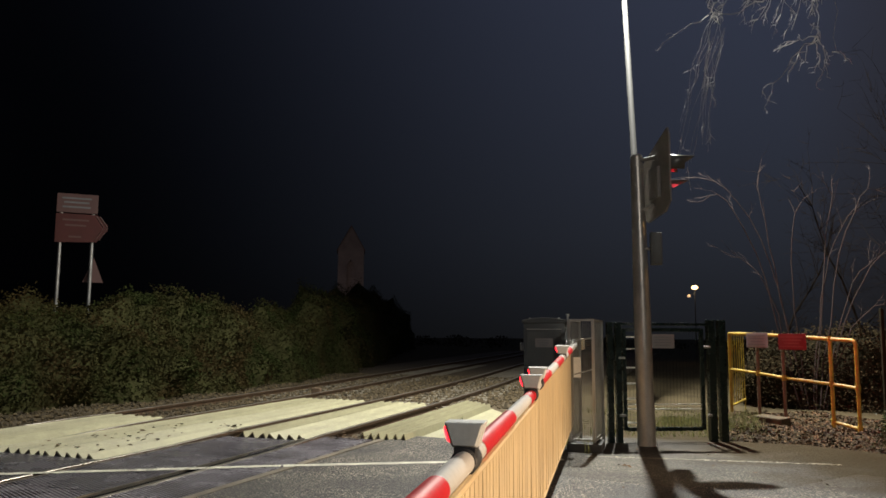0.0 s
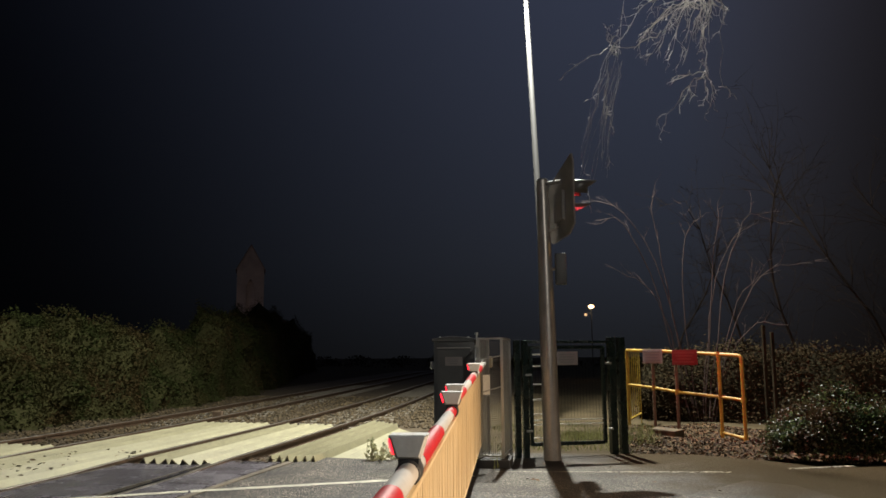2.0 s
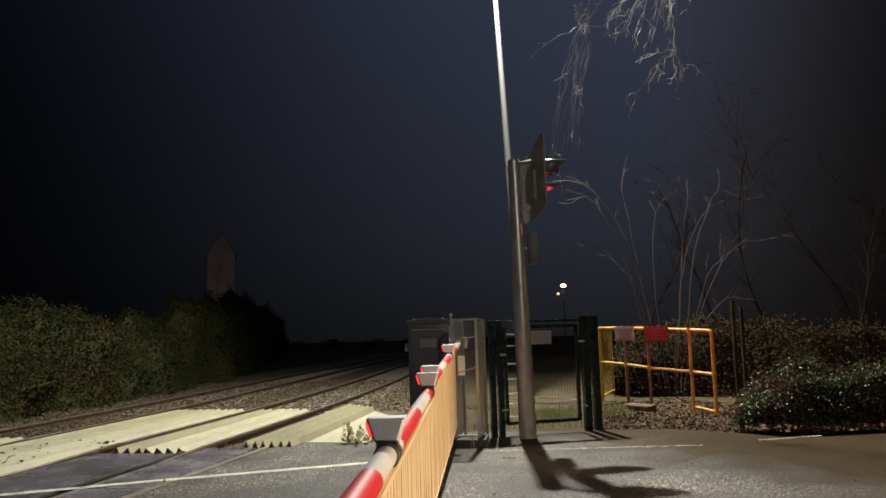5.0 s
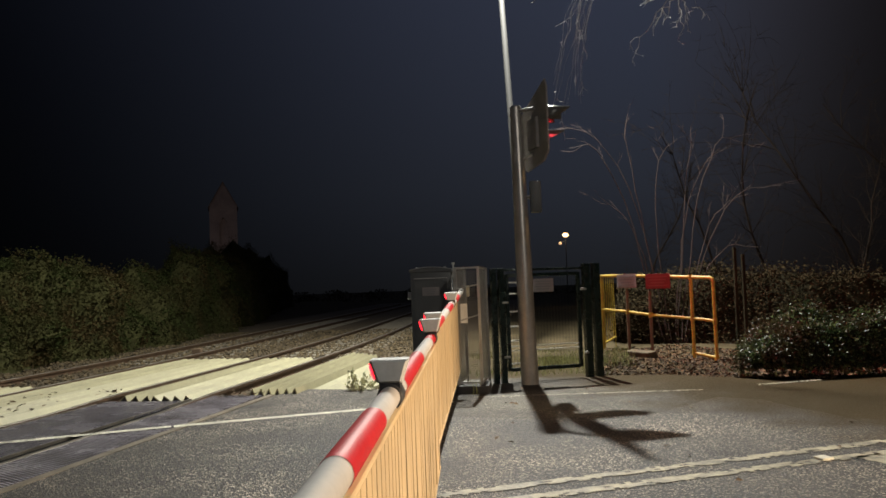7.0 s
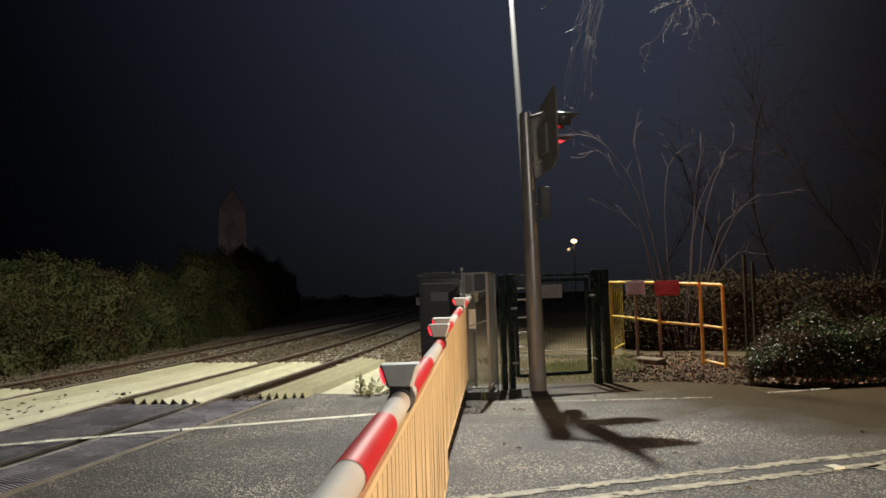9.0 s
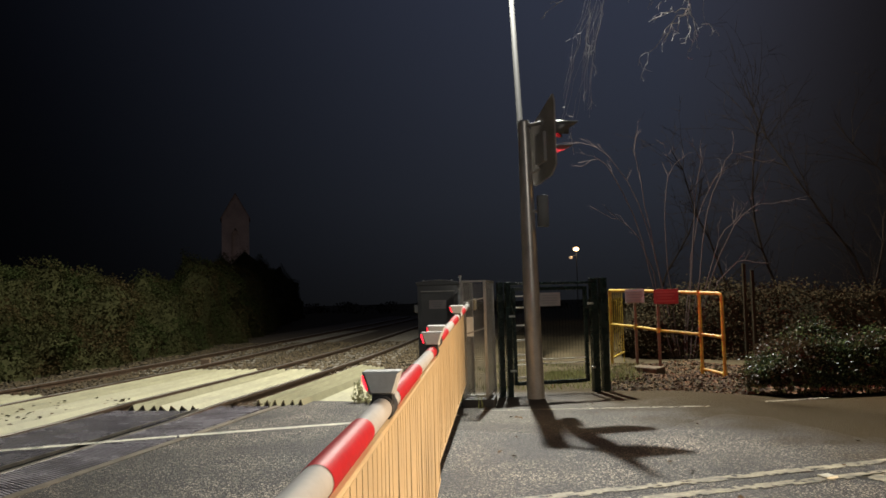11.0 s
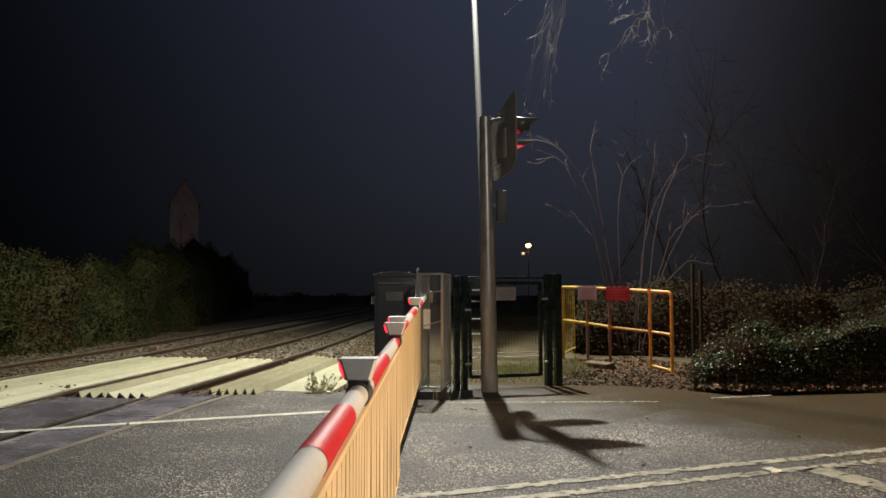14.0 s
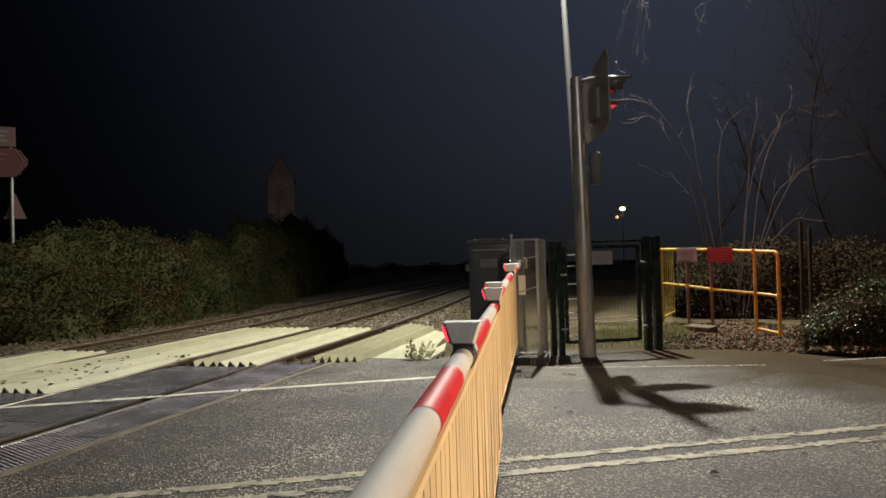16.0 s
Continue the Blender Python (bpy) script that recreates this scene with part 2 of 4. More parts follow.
RED_BOOM.node_tree.nodes["Principled BSDF"].inputs["Specular IOR Level"].default_value = 0.25
SLAT = surf("cream_skirt_paint", (0.6, 0.46, 0.27), 0.45, var=0.12, scale=3, grain=40, bump=0.05)
LAMP_GREY = surf("lamp_housing_grey", (0.5, 0.5, 0.49), 0.5, var=0.12, scale=9, grain=60, bump=0.08)
BLACK = surf("black_rubber", (0.018, 0.018, 0.02), 0.6, var=0.3)
RED_LIT = glow("lit_red_lens", (1.0, 0.015, 0.03), 6.0)
RED_DIM = glow("signal_red_lens", (1.0, 0.008, 0.03), 120.0)
CABINET = surf("cabinet_grey_paint", (0.068, 0.074, 0.08), 0.5, var=0.15, scale=3, grain=80, bump=0.06)
PLATE = surf("printed_plate", (0.22, 0.2, 0.205), 0.5, var=0.1, scale=8)
PRINT = surf("grey_print", (0.16, 0.16, 0.17), 0.6)
RED_SIGN = surf("red_sign_paint", (0.155, 0.012, 0.018), 0.5, var=0.2, scale=6)
PALE_PRINT = surf("pale_print", (0.2, 0.05, 0.05), 0.6)
GALV = surf("galvanised_steel", (0.42, 0.42, 0.41), 0.42, metal=0.75, var=0.2, scale=5, grain=40, bump=0.08)
POLE_GREY = surf("signal_pole_grey", (0.42, 0.395, 0.375), 0.36, metal=0.6, var=0.2, scale=5, grain=50)
GATE_GREEN = surf("dark_green_powder_coat", (0.004, 0.013, 0.012), 0.27, var=0.25, scale=6)
RUNG = surf("bright_zinc_bar", (0.78, 0.78, 0.75), 0.4, metal=0.3, var=0.15, scale=6)
YELLOW = surf("yellow_rail_paint", (0.42, 0.305, 0.034), 0.5, var=0.2, scale=7, grain=50, second=(0.22, 0.125, 0.018))
POST_BROWN = surf("weathered_post", (0.14, 0.095, 0.06), 0.7, var=0.3)
MESH_GREY = surf("dull_mesh_wire", (0.22, 0.22, 0.21), 0.6, metal=0.3, var=0.2)
BOARD = surf("matt_dark_board", (0.2, 0.188, 0.185), 0.7, var=0.3)
WEED = leaf_material("weed_leaf", (0.42, 0.43, 0.26), (0.66, 0.64, 0.45), 0.6, None, 0.45)
HOOD = surf("hood_grey", (0.07, 0.07, 0.07), 0.35, var=0.2)
BARK = surf("pale_bark", (0.52, 0.5, 0.48), 0.85, var=0.4, scale=7, grain=40, bump=0.4)
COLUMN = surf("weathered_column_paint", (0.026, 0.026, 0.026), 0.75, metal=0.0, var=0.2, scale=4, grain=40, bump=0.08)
STEM = surf("shrub_stem_bark", (0.038, 0.023, 0.02), 0.85, var=0.4, scale=9, grain=40)
IVY = leaf_material("ivy_leaf", (0.015, 0.028, 0.01), (0.125, 0.165, 0.062), 0.42, (0.042, 0.03, 0.013), 0.35, 0.55, 2.2)
IVY.node_tree.nodes["Principled BSDF"].inputs["Specular IOR Level"].default_value = 0.3
BRAMBLE = leaf_material("hedge_leaf", (0.038, 0.05, 0.017), (0.05, 0.06, 0.021), 0.95, (0.07, 0.052, 0.023), 0.35)
DRY_LEAF = leaf_material("dry_leaf", (0.035, 0.022, 0.011), (0.17, 0.1, 0.046), 0.9, None, 0.0, 0.35)
SCRUB = leaf_material("scrub_leaf", (0.018, 0.0145, 0.008), (0.05, 0.037, 0.019), 0.95)
GRASS = leaf_material("grass_blade", (0.1, 0.115, 0.035), (0.27, 0.27, 0.11), 0.6, None, 0.35)
HEDGE_CORE = surf("hedge_twig_mass", (0.04, 0.04, 0.016), 0.95, var=0.4, scale=3, grain=15, bump=0.5)
# near-black brown; as a bush core it stands in for shade between leaves
DARK_CORE = surf("shade_dark_brown", (0.018, 0.016, 0.009), 0.95, var=0.5, scale=4, grain=20, bump=0.5)
THICKET = surf("thicket_bark", (0.013, 0.0095, 0.007), 0.9, var=0.4, scale=6, grain=40)
for dull in (DARK_CORE, HEDGE_CORE, SCRUB, BRAMBLE, THICKET, SOIL):
    dull.node_tree.nodes["Principled BSDF"].inputs["Specular IOR Level"].default_value = 0.06
BROWN_SIGN = surf("brown_sign_face", (0.075, 0.016, 0.014), 0.6, var=0.2)
WHITE_SIGN = surf("white_sign_face", (0.115, 0.06, 0.056), 0.6, var=0.1)
TOWER = surf("tower_plaster", (0.42, 0.34, 0.31), 0.85, var=0.25, scale=0.8, grain=6, bump=0.3)
ROOF = surf("tower_tiles", (0.2, 0.13, 0.11), 0.8, var=0.3, scale=1.5, grain=10, bump=0.3)
LED = glow("led_lens", (0.9, 0.95, 1.0), 60)
WARM_BULB = glow("warm_bulb", (1.0, 0.62, 0.27), 6)
GHOST_GLOW = glow("ghost_glow", (1.0, 0.7, 0.45), 0.35)


# ---- mesh building ----
class Shape:
    """Gathers vertices and faces for one mesh."""

    def __init__(self):
        self.v, self.f = [], []

    def add(self, verts, faces):
        o = len(self.v)
        self.v += [tuple(p) for p in verts]
        self.f += [tuple(o + i for i in f) for f in faces]
        return self

    def box(self, size, m=None, bevel=0.0):
        """A box with its edges cut, centred at the pose m."""
        m = m or Matrix()
        x, y, z = (s / 2 for s in size)
        if not bevel:
            pts = [(a * x, b * y, c * z) for c in (-1, 1) for b in (-1, 1) for a in (-1, 1)]
            fs = [(0, 2, 3, 1), (4, 5, 7, 6), (0, 1, 5, 4), (2, 6, 7, 3), (0, 4, 6, 2), (1, 3, 7, 5)]
            return self.add([m @ Vector(p) for p in pts], fs)
        bm = bmesh.new()
        bmesh.ops.create_cube(bm, size=1.0, matrix=m @ Matrix.Diagonal((*size, 1)))
        bmesh.ops.bevel(bm, geom=bm.edges[:], offset=bevel, segments=2, affect="EDGES", profile=0.6)
        bm.verts.index_update()
        self.add([v.co for v in bm.verts], [[v.index for v in f.verts] for f in bm.faces])
        bm.free()
        return self

    def tube(self, points, radii, sides=8, caps=True):
        pts = [Vector(p) for p in points]
        if not isinstance(radii, (list, tuple)):
            radii = [radii] * len(pts)
        rings, up = [], None
        for i, p in enumerate(pts):
            d = (pts[min(i + 1, len(pts) - 1)] - pts[max(i - 1, 0)]).normalized()
            if up is None or abs(up.dot(d)) > 0.97:
                up = Vector((0, 0, 1)) if abs(d.z) < 0.9 else Vector((1, 0, 0))
            a = d.cross(up).normalized()
            b = a.cross(d).normalized()
            up = b
            rings.append([p + (a * math.cos(t) + b * math.sin(t)) * radii[i] for t in (2 * math.pi * k / sides for k in range(sides))])
        faces = []
        for i in range(len(pts) - 1):
            for k in range(sides):
                j = (k + 1) % sides
                faces.append((i * sides + k, i * sides + j, (i + 1) * sides + j, (i + 1) * sides + k))
        if caps:
            faces += [tuple(reversed(range(sides))), tuple((len(pts) - 1) * sides + k for k in range(sides))]
        return self.add([p for r in rings for p in r], faces)

    def sweep(self, outline, points):
        """An outline of (across, up), carried along points over the ground."""
        pts, n = [Vector(p) for p in points], len(outline)
        verts, faces = [], []
        for i, p in enumerate(pts):
            d = pts[min(i + 1, len(pts) - 1)] - pts[max(i - 1, 0)]
            across = Vector((d.y, -d.x, 0)).normalized()
            verts += [p + across * a + Vector((0, 0, u)) for a, u in outline]
        for i in range(len(pts) - 1):
            for k in range(n):
                j = (k + 1) % n
                faces.append((i * n + k, (i + 1) * n + k, (i + 1) * n + j, i * n + j))
        faces += [tuple(range(n)), tuple(reversed([(len(pts) - 1) * n + k for k in range(n)]))]
        return self.add(verts, faces)

    def slab(self, outline, z0, z1):
        """A flat plate over an outline of (x, y)."""
        n = len(outline)
        return self.add([(x, y, z0) for x, y in outline] + [(x, y, z1) for x, y in outline],
                        [tuple(reversed(range(n))), tuple(range(n, 2 * n))] + [(k, (k + 1) % n, n + (k + 1) % n, n + k) for k in range(n)])

    def mesh(self, name, smooth=False):
        me = bpy.data.meshes.new(name)
        me.from_pydata(self.v, [], self.f)
        me.update()
        if smooth:
            me.polygons.foreach_set("use_smooth", [True] * len(me.polygons))
            me.set_sharp_from_angle(angle=radians(40))
        return me


def thing(name, place, label, category, group="", kind=""):
    """An Empty at a thing's base; its parts are built in world metres."""
    ob = new(name)
    ob.empty_display_size = 0.1
    ob.matrix_basis = Matrix.Translation(place)
    return tagged(ob, label, category, group, kind)


def part(name, shape, material, parent=None, label="", smooth=False):
    ob = new(name, shape.mesh(name, smooth))
    ob.data.materials.append(material)
    if parent:
        ob.parent = parent
        if parent.type == "EMPTY":
            ob.matrix_parent_inverse = parent.matrix_basis.inverted()
    if label:
        ob["label"] = label
    return ob


def single(name, shape, material, label, category="", kind="", smooth=False):
    return tagged(part(name, shape, material, None, "", smooth), label, category, "", kind)


def rnd(a, b):
    return random.uniform(a, b)


# ---- ground, road, tracks ----
def track_x(y, near=True):
    """How far the rails bend away to the left at a place along the line."""
    d = y - 6.0
    k, end = (0.0023, 22.0) if near else (0.0037, 14.0)
    bend = max(0.0, min(d, end))
    return -0.03 * d - k * bend * bend - 2 * k * end * max(0.0, d - end)


RAILS = ((-4.84, True), (-6.29, True), (-8.17, False), (-9.62, False))

ground = Shape()
ground.add([(-600, -600, -0.2), (600, -600, -0.2), (600, 600, -0.2), (-600, 600, -0.2)], [(0, 1, 2, 3)])
single("ground", ground, SOIL, "dark bare soil and rough grass around the crossing", kind="structure")

road = Shape()
road.slab([(-4.06, -14), (30, -14), (34, 29), (4.6, 11.3), (2.65, 10.6), (2.1, 11.1), (1.2, 11.62), (0.3, 11.6), (-2.5, 11.3), (-2.75, 10.42), (-3.85, 10.5), (-4.06, 9.95)], -0.25, 0.0)
single("road", road, ASPHALT, "worn damp asphalt road with pale stone chips", kind="structure")
FOOTWAY_EDGE = [(-2.7, 10.42), (-2.72, 9.1), (-2.1, 8.55), (-1.3, 8.32), (-0.39, 8.12), (0.3, 8.3), (0.78, 8.47), (1.13, 9.0), (1.52, 9.55), (2.01, 9.3), (2.2, 8.8), (2.42, 8.4), (2.65, 7.8), (2.95, 7.4), (3.6, 6.9), (6.5, 4.6), (12, 2.5), (29.9, 1.0),
                        (33.8, 28.7), (4.6, 11.28), (2.65, 10.58), (2.1, 11.08), (1.2, 11.6), (0.3, 11.58), (-2.48, 11.28)]
footway, turns = Shape(), len(FOOTWAY_EDGE)
feather = []
for k, (x, y) in enumerate(FOOTWAY_EDGE):
    (ax, ay), (bx, by) = FOOTWAY_EDGE[k - 1], FOOTWAY_EDGE[(k + 1) % turns]
    d = Vector((bx - ax, by - ay)).normalized() * 0.06
    feather.append((x + d.y, y - d.x, -0.001))
footway.add([(x, y, 0.0035) for x, y in FOOTWAY_EDGE] + feather, [tuple(range(turns))] + [(turns + k, turns + (k + 1) % turns, (k + 1) % turns, k) for k in range(turns)])
single("footway", footway, FOOTWAY, "smooth worn grey asphalt apron turning muddy brown along the road", kind="structure")
far_road = Shape().slab([(-40, -18), (-10.6, -14), (-10.6, 5.2), (-40, -8)], -0.25, -0.004)
single("road", far_road, ASPHALT, "asphalt road beyond the tracks", kind="structure")

verge = Shape()
gx, gy = 26, 26
for j in range(gy + 1):
    for i in range(gx + 1):
        x = -3.4 + 16 * i / gx
        y = 10.2 + 18 * j / gy
        edge = min(1.0, max(0.0, (y - 11.2) / 1.6))
        z = -0.10 + edge * (0.10 + 0.10 * noise.noise((x * 0.9, y * 0.9, 0))) + 0.02 * noise.noise((x * 4, y * 4, 3))
        verge.v.append((x, y, z))
for j in range(gy):
    for i in range(gx):
        o = j * (gx + 1) + i
        verge.f.append((o, o + 1, o + gx + 2, o + gx + 1))
single("verge", verge, SOIL, "soil verge behind the gate with leaf litter", kind="structure", smooth=True)

bed = Shape()
ys = [-14 + 2 * k for k in range(47)]
for a, (xl, xr) in enumerate(((-13.0, -2.6),)):
    rows = []
    for y in ys:
        s = track_x(y, False)
        rows.append([(xl + s, y, -0.12), (xl + 1.5 + s, y, -0.09), (-9.0 + s, y, -0.09), (-5.5 + track_x(y), y, -0.09), (-3.6 + track_x(y), y, -0.1), (xr + 0.4 * track_x(y), y, -0.15)])
    for r in rows:
        bed.v += r
    for j in range(len(ys) - 1):
        for i in range(5):
            o = j * 6 + i
            bed.f.append((o, o + 1, o + 7, o + 6))
single("ballast_bed", bed, BALLAST_BED, "bed of crushed stone under the tracks", kind="structure", smooth=True)

# rails
FOOT = [(-0.07, -0.16), (0.07, -0.16), (0.07, -0.145), (0.012, -0.12), (0.012, -0.045), (0.035, -0.035), (0.035, 0.0), (-0.035, 0.0), (-0.035, -0.035), (-0.012, -0.045), (-0.012, -0.12), (-0.07, -0.145)]
for x0, near in RAILS:
    pts = [(x0 + track_x(y, near), y, -0.003 if y < 9.6 else 0.03) for y in [-14 + 1.5 * k for k in range(56)]]
    rail = thing("rail", (x0, 0, -0.1), "rusty brown steel running rail with a polished head", "rail", "running rails")
    part("rail_body", Shape().sweep(FOOT, pts), STEEL_RAIL, rail)
    part("rail_head", Shape().sweep([(-0.026, 0.0), (0.034, 0.0), (0.031, 0.005), (-0.022, 0.005)], pts), RAIL_TOP, rail, "worn rail head")

for xa, near in ((-5.565, True), (-8.9, False)):
    for k in range(34):
        y = 15.6 + 0.68 * k
        s = Shape().box((2.5, 0.25, 0.14), pose(xa + track_x(y, near), y, -0.145, 0, 0, 0), 0.02)
        single("sleeper", s, SLEEPER, "weathered concrete sleeper half buried in ballast", "sleeper")["group"] = "sleepers"

# crossing deck: ribbed rubber panels beside and between the rails
deck = thing("crossing_deck", (-5.0, 4.0, -0.1), "black ribbed rubber level crossing deck panels", "crossing deck", kind="structure")
for xa, xb, y1 in ((-4.798, -4.10, 9.95), (-6.135, -5.0, 9.5), (-8.015, -6.335, 7.28), (-9.465, -8.33, 6.9), (-10.6, -9.665, 6.0)):
    y = y1
    while y > -8:
        a = y - 0.88
        o = [(xa + track_x(a), a), (xb + track_x(a), a), (xb + track_x(y), y), (xa + track_x(y), y)]
        part("deck_panel", Shape().slab(o, -0.1, rnd(-0.001, 0.003)), RUBBER_SHEEN if xa > -4.8 else RUBBER, deck)
        y -= 0.9
# near-black filler stands in for the shade in the gap beside each rail
for xa, xb, y1 in ((-5.0, -4.872, 9.9), (-6.258, -6.135, 9.5), (-8.33, -8.202, 7.2), (-9.588, -9.465, 6.8)):
    part("flangeway", Shape().sweep([(xa, -0.09), (xb, -0.09), (xb, -0.02), (xa, -0.02)], [(track_x(y), y, 0) for y in (-8, 0, 6, 7.5, y1) if y <= y1]), FLANGEWAY_SHADE, deck, "black filler strip shading the flangeway gap beside the rail")
    lip = xa - 0.003 if xa in (-5.0, -8.33) else xb + 0.003
    part("deck_lip", Shape().sweep([(lip - 0.01, -0.03), (lip + 0.01, -0.03), (lip + 0.01, 0.006), (lip - 0.01, 0.006)], [(track_x(y), y, 0) for y in (-8, 0, 6, 7.5, y1) if y <= y1]), RAIL_TOP, deck, "thin worn steel lip")
edge_strip = Shape().sweep([(-0.05, -0.05), (0.05, -0.05), (0.05, 0.004), (-0.05, 0.004)], [(-4.075 - 0.006 * y, y, 0) for y in (-8, 0, 5, 10)])
part("deck_edge", edge_strip, EDGE, deck, "rusty steel edge strip")

# anti-trespass guards: painted timber ridges along the line
def guard(x_left, x_right, y_near, y_far, near, taper=0.0, crown=0.5, rise=0.0, pitch=0.172):
    """Sawtooth timbers whose steep sides face each other across the crown."""
    g = thing("trespass_guard", ((x_left + x_right) / 2, y_near, -0.05), "cream painted ridged timber trespass guard with sawtooth ends", "trespass guard", "trespass guards")
    n = max(2, round((x_right - x_left) / pitch))
    w = (x_right - x_left) / n
    for i in range(n):
        x = x_left + w * (i + 0.5)
        f = y_far - taper * i / n + rnd(-0.04, 0.04)
        y0 = y_near + rnd(-0.012, 0.012)
        pts = [(x + track_x(y, near), y, 0.0) for y in (y0, y0 + (f - y0) * 0.33, y0 + (f - y0) * 0.66, f)]
        h = 0.044 + rise + rnd(-0.005, 0.005)
        e = w / 2 - 0.002
        apex = e - 0.045 if (i + 0.5) / n < crown else -e + 0.045
        out = [(-e, -0.1), (e, -0.1), (e, -0.045), (apex + 0.006, h), (apex - 0.006, h), (-e, -0.045)]
        part("ridge", Shape().sweep(out, pts), CREAM, g)
        if h < 0.02:
            continue
        # a black plate stands in for the shade inside each timber's hollow end
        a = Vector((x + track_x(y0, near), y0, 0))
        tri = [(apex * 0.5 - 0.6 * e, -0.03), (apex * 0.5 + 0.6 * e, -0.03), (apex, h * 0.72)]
        part("end_shade", Shape().add([a + Vector((u, o, z)) for o in (-0.005, 0.004) for u, z in tri], [(0, 1, 2), (5, 4, 3), (0, 3, 4, 1), (1, 4, 5, 2), (2, 5, 3, 0)]), BLACK, g)
    return g


guard(-9.53, -8.27, 6.95, 10.9, False)
guard(-8.05, -6.40, 7.34, 15.2, True)
guard(-6.10, -4.97, 9.68, 15.1, True)
guard(-4.36, -3.62, 10.05, 15.7, True, 0.8, 1.0, 0.03, 0.125)
guard(-3.61, -2.78, 10.33, 14.8, True, 1.4, 0.0, -0.05)

# road markings
def stripe(a, b, width, pieces, name="road_marking", gaps=0.04, paint=None):
    """A painted line broken up by wear, as one thin skin on the road."""
    a, b = Vector((*a, 0)), Vector((*b, 0))
    d = (b - a) / pieces
    side = Vector((-d.y, d.x, 0)).normalized() * width / 2
    s = Shape()
    for lane in range(4):
        lo, hi = -1 + 0.5 * lane, -0.5 + 0.5 * lane
        loss = gaps + (0.12 if lane in (0, 3) and not paint else 0.0)
        for k in range(pieces):
            if random.random() < loss:
                continue
            p, q = a + d * k, a + d * (k + 1)
            j0, j1 = (rnd(-0.22, 0.1) if lane == 0 else 0.0), (rnd(-0.1, 0.22) if lane == 3 else 0.0)
            lift = Vector((0, 0, 0.006))
            s.add([p + side * (lo + j0) + lift, q + side * (lo + j0) + lift, q + side * (hi + j1) + lift, p + side * (hi + j1) + lift], [(0, 1, 2, 3)])
    return single(name, s, paint or PAINT_ROAD, "worn off-white painted line on the road", kind="structure")


stripe((-3.9, 3.62), (12.5, 12.45), 0.11, 420, gaps=0.1)
stripe((-3.9, 3.30), (12.5, 12.10), 0.11, 420, gaps=0.1)
stripe((2.12, 6.52), (3.95, 3.25), 0.22, 110, gaps=0.08)
stripe((-4.22, 7.69), (-1.5, 9.25), 0.12, 28, gaps=0.0, paint=PAINT_FRESH)
stripe((-1.3, 9.60), (1.45, 10.05), 0.08, 90, gaps=0.35)
stripe((2.15, 10.45), (3.0, 10.84), 0.08, 30, gaps=0.2)
stripe((-9.2, 4.55), (-4.24, 7.678), 0.11, 60, gaps=0.02, paint=PAINT_FRESH)

# ---- barriers ----
def frame_along(a, b):
    d = (b - a).normalized()
    side = Vector((d.y, -d.x, 0)).normalized()
    return d, side, side.cross(d)


def boom_lamp(parent, p, d, side, up, size=1.0, ends=(-1, 1)):
    """Grey housing, wider at the top, with a red lens in its slanted ends."""
    hw0, hw1, h0, h1, dp = 0.033 * size, 0.052 * size, 0.044, 0.044 + 0.062 * size, 0.042 * size
    s = Shape()
    prof = [(-hw0, h0), (hw0, h0), (hw1, h1), (-hw1, h1)]
    inner = [(-hw0 + 0.006, h0 + 0.006), (hw0 - 0.006, h0 + 0.006), (hw1 - 0.008, h1 - 0.006), (-hw1 + 0.008, h1 - 0.006)]
    rings = []
    for off, pr in ((-dp, inner), (-dp + 0.008, prof), (dp - 0.008, prof), (dp, inner)):
        rings += [p + side * x + up * z + d * off for x, z in pr]
    fs = [(0, 1, 2, 3), (15, 14, 13, 12)]
    for r in range(3):
        for k in range(4):
            j = (k + 1) % 4
            fs.append((r * 4 + k, (r + 1) * 4 + k, (r + 1) * 4 + j, r * 4 + j))
    body = part("boom_lamp", s.add(rings, fs), LAMP_GREY, parent, "grey trapezoid boom lamp housing")
    for sgn in ends:
        c = p + side * sgn * (hw0 + hw1) / 2 + up * (h0 + h1) / 2
        out = (side * sgn * (h1 - h0) - up * (hw1 - hw0)).normalized()
        t = d.cross(out).normalized()
        ring = [c + out * 0.004 + (d * math.cos(q) * 0.034 + t * math.sin(q) * 0.029) * size for q in (2 * math.pi * k / 20 for k in range(20))]
        dome = [c + out * 0.012 + (d * math.cos(q) * 0.024 + t * math.sin(q) * 0.022) * size for q in (2 * math.pi * k / 20 for k in range(20))]
        ln = Shape().add(ring + dome, [(k, (k + 1) % 20, 20 + (k + 1) % 20, 20 + k) for k in range(20)] + [tuple(range(20, 40))])
        part("lens", ln, RED_LIT, body, "lit red lens", True)
        part("lens_rim", Shape().tube([c + out * 0.0, c + out * 0.007], 0.031 * size, 20), LAMP_GREY, body)
    part("clamp", Shape().tube([p - d * 0.055, p - d * 0.05, p + d * 0.05, p + d * 0.055], [0.037, 0.041, 0.041, 0.037], 20).box((0.056 * size, 0.08, 0.036), Matrix.Translation(p + up * 0.034) @ d.to_track_quat("Y", "Z").to_matrix().to_4x4()), BLACK, body, "black clamp")


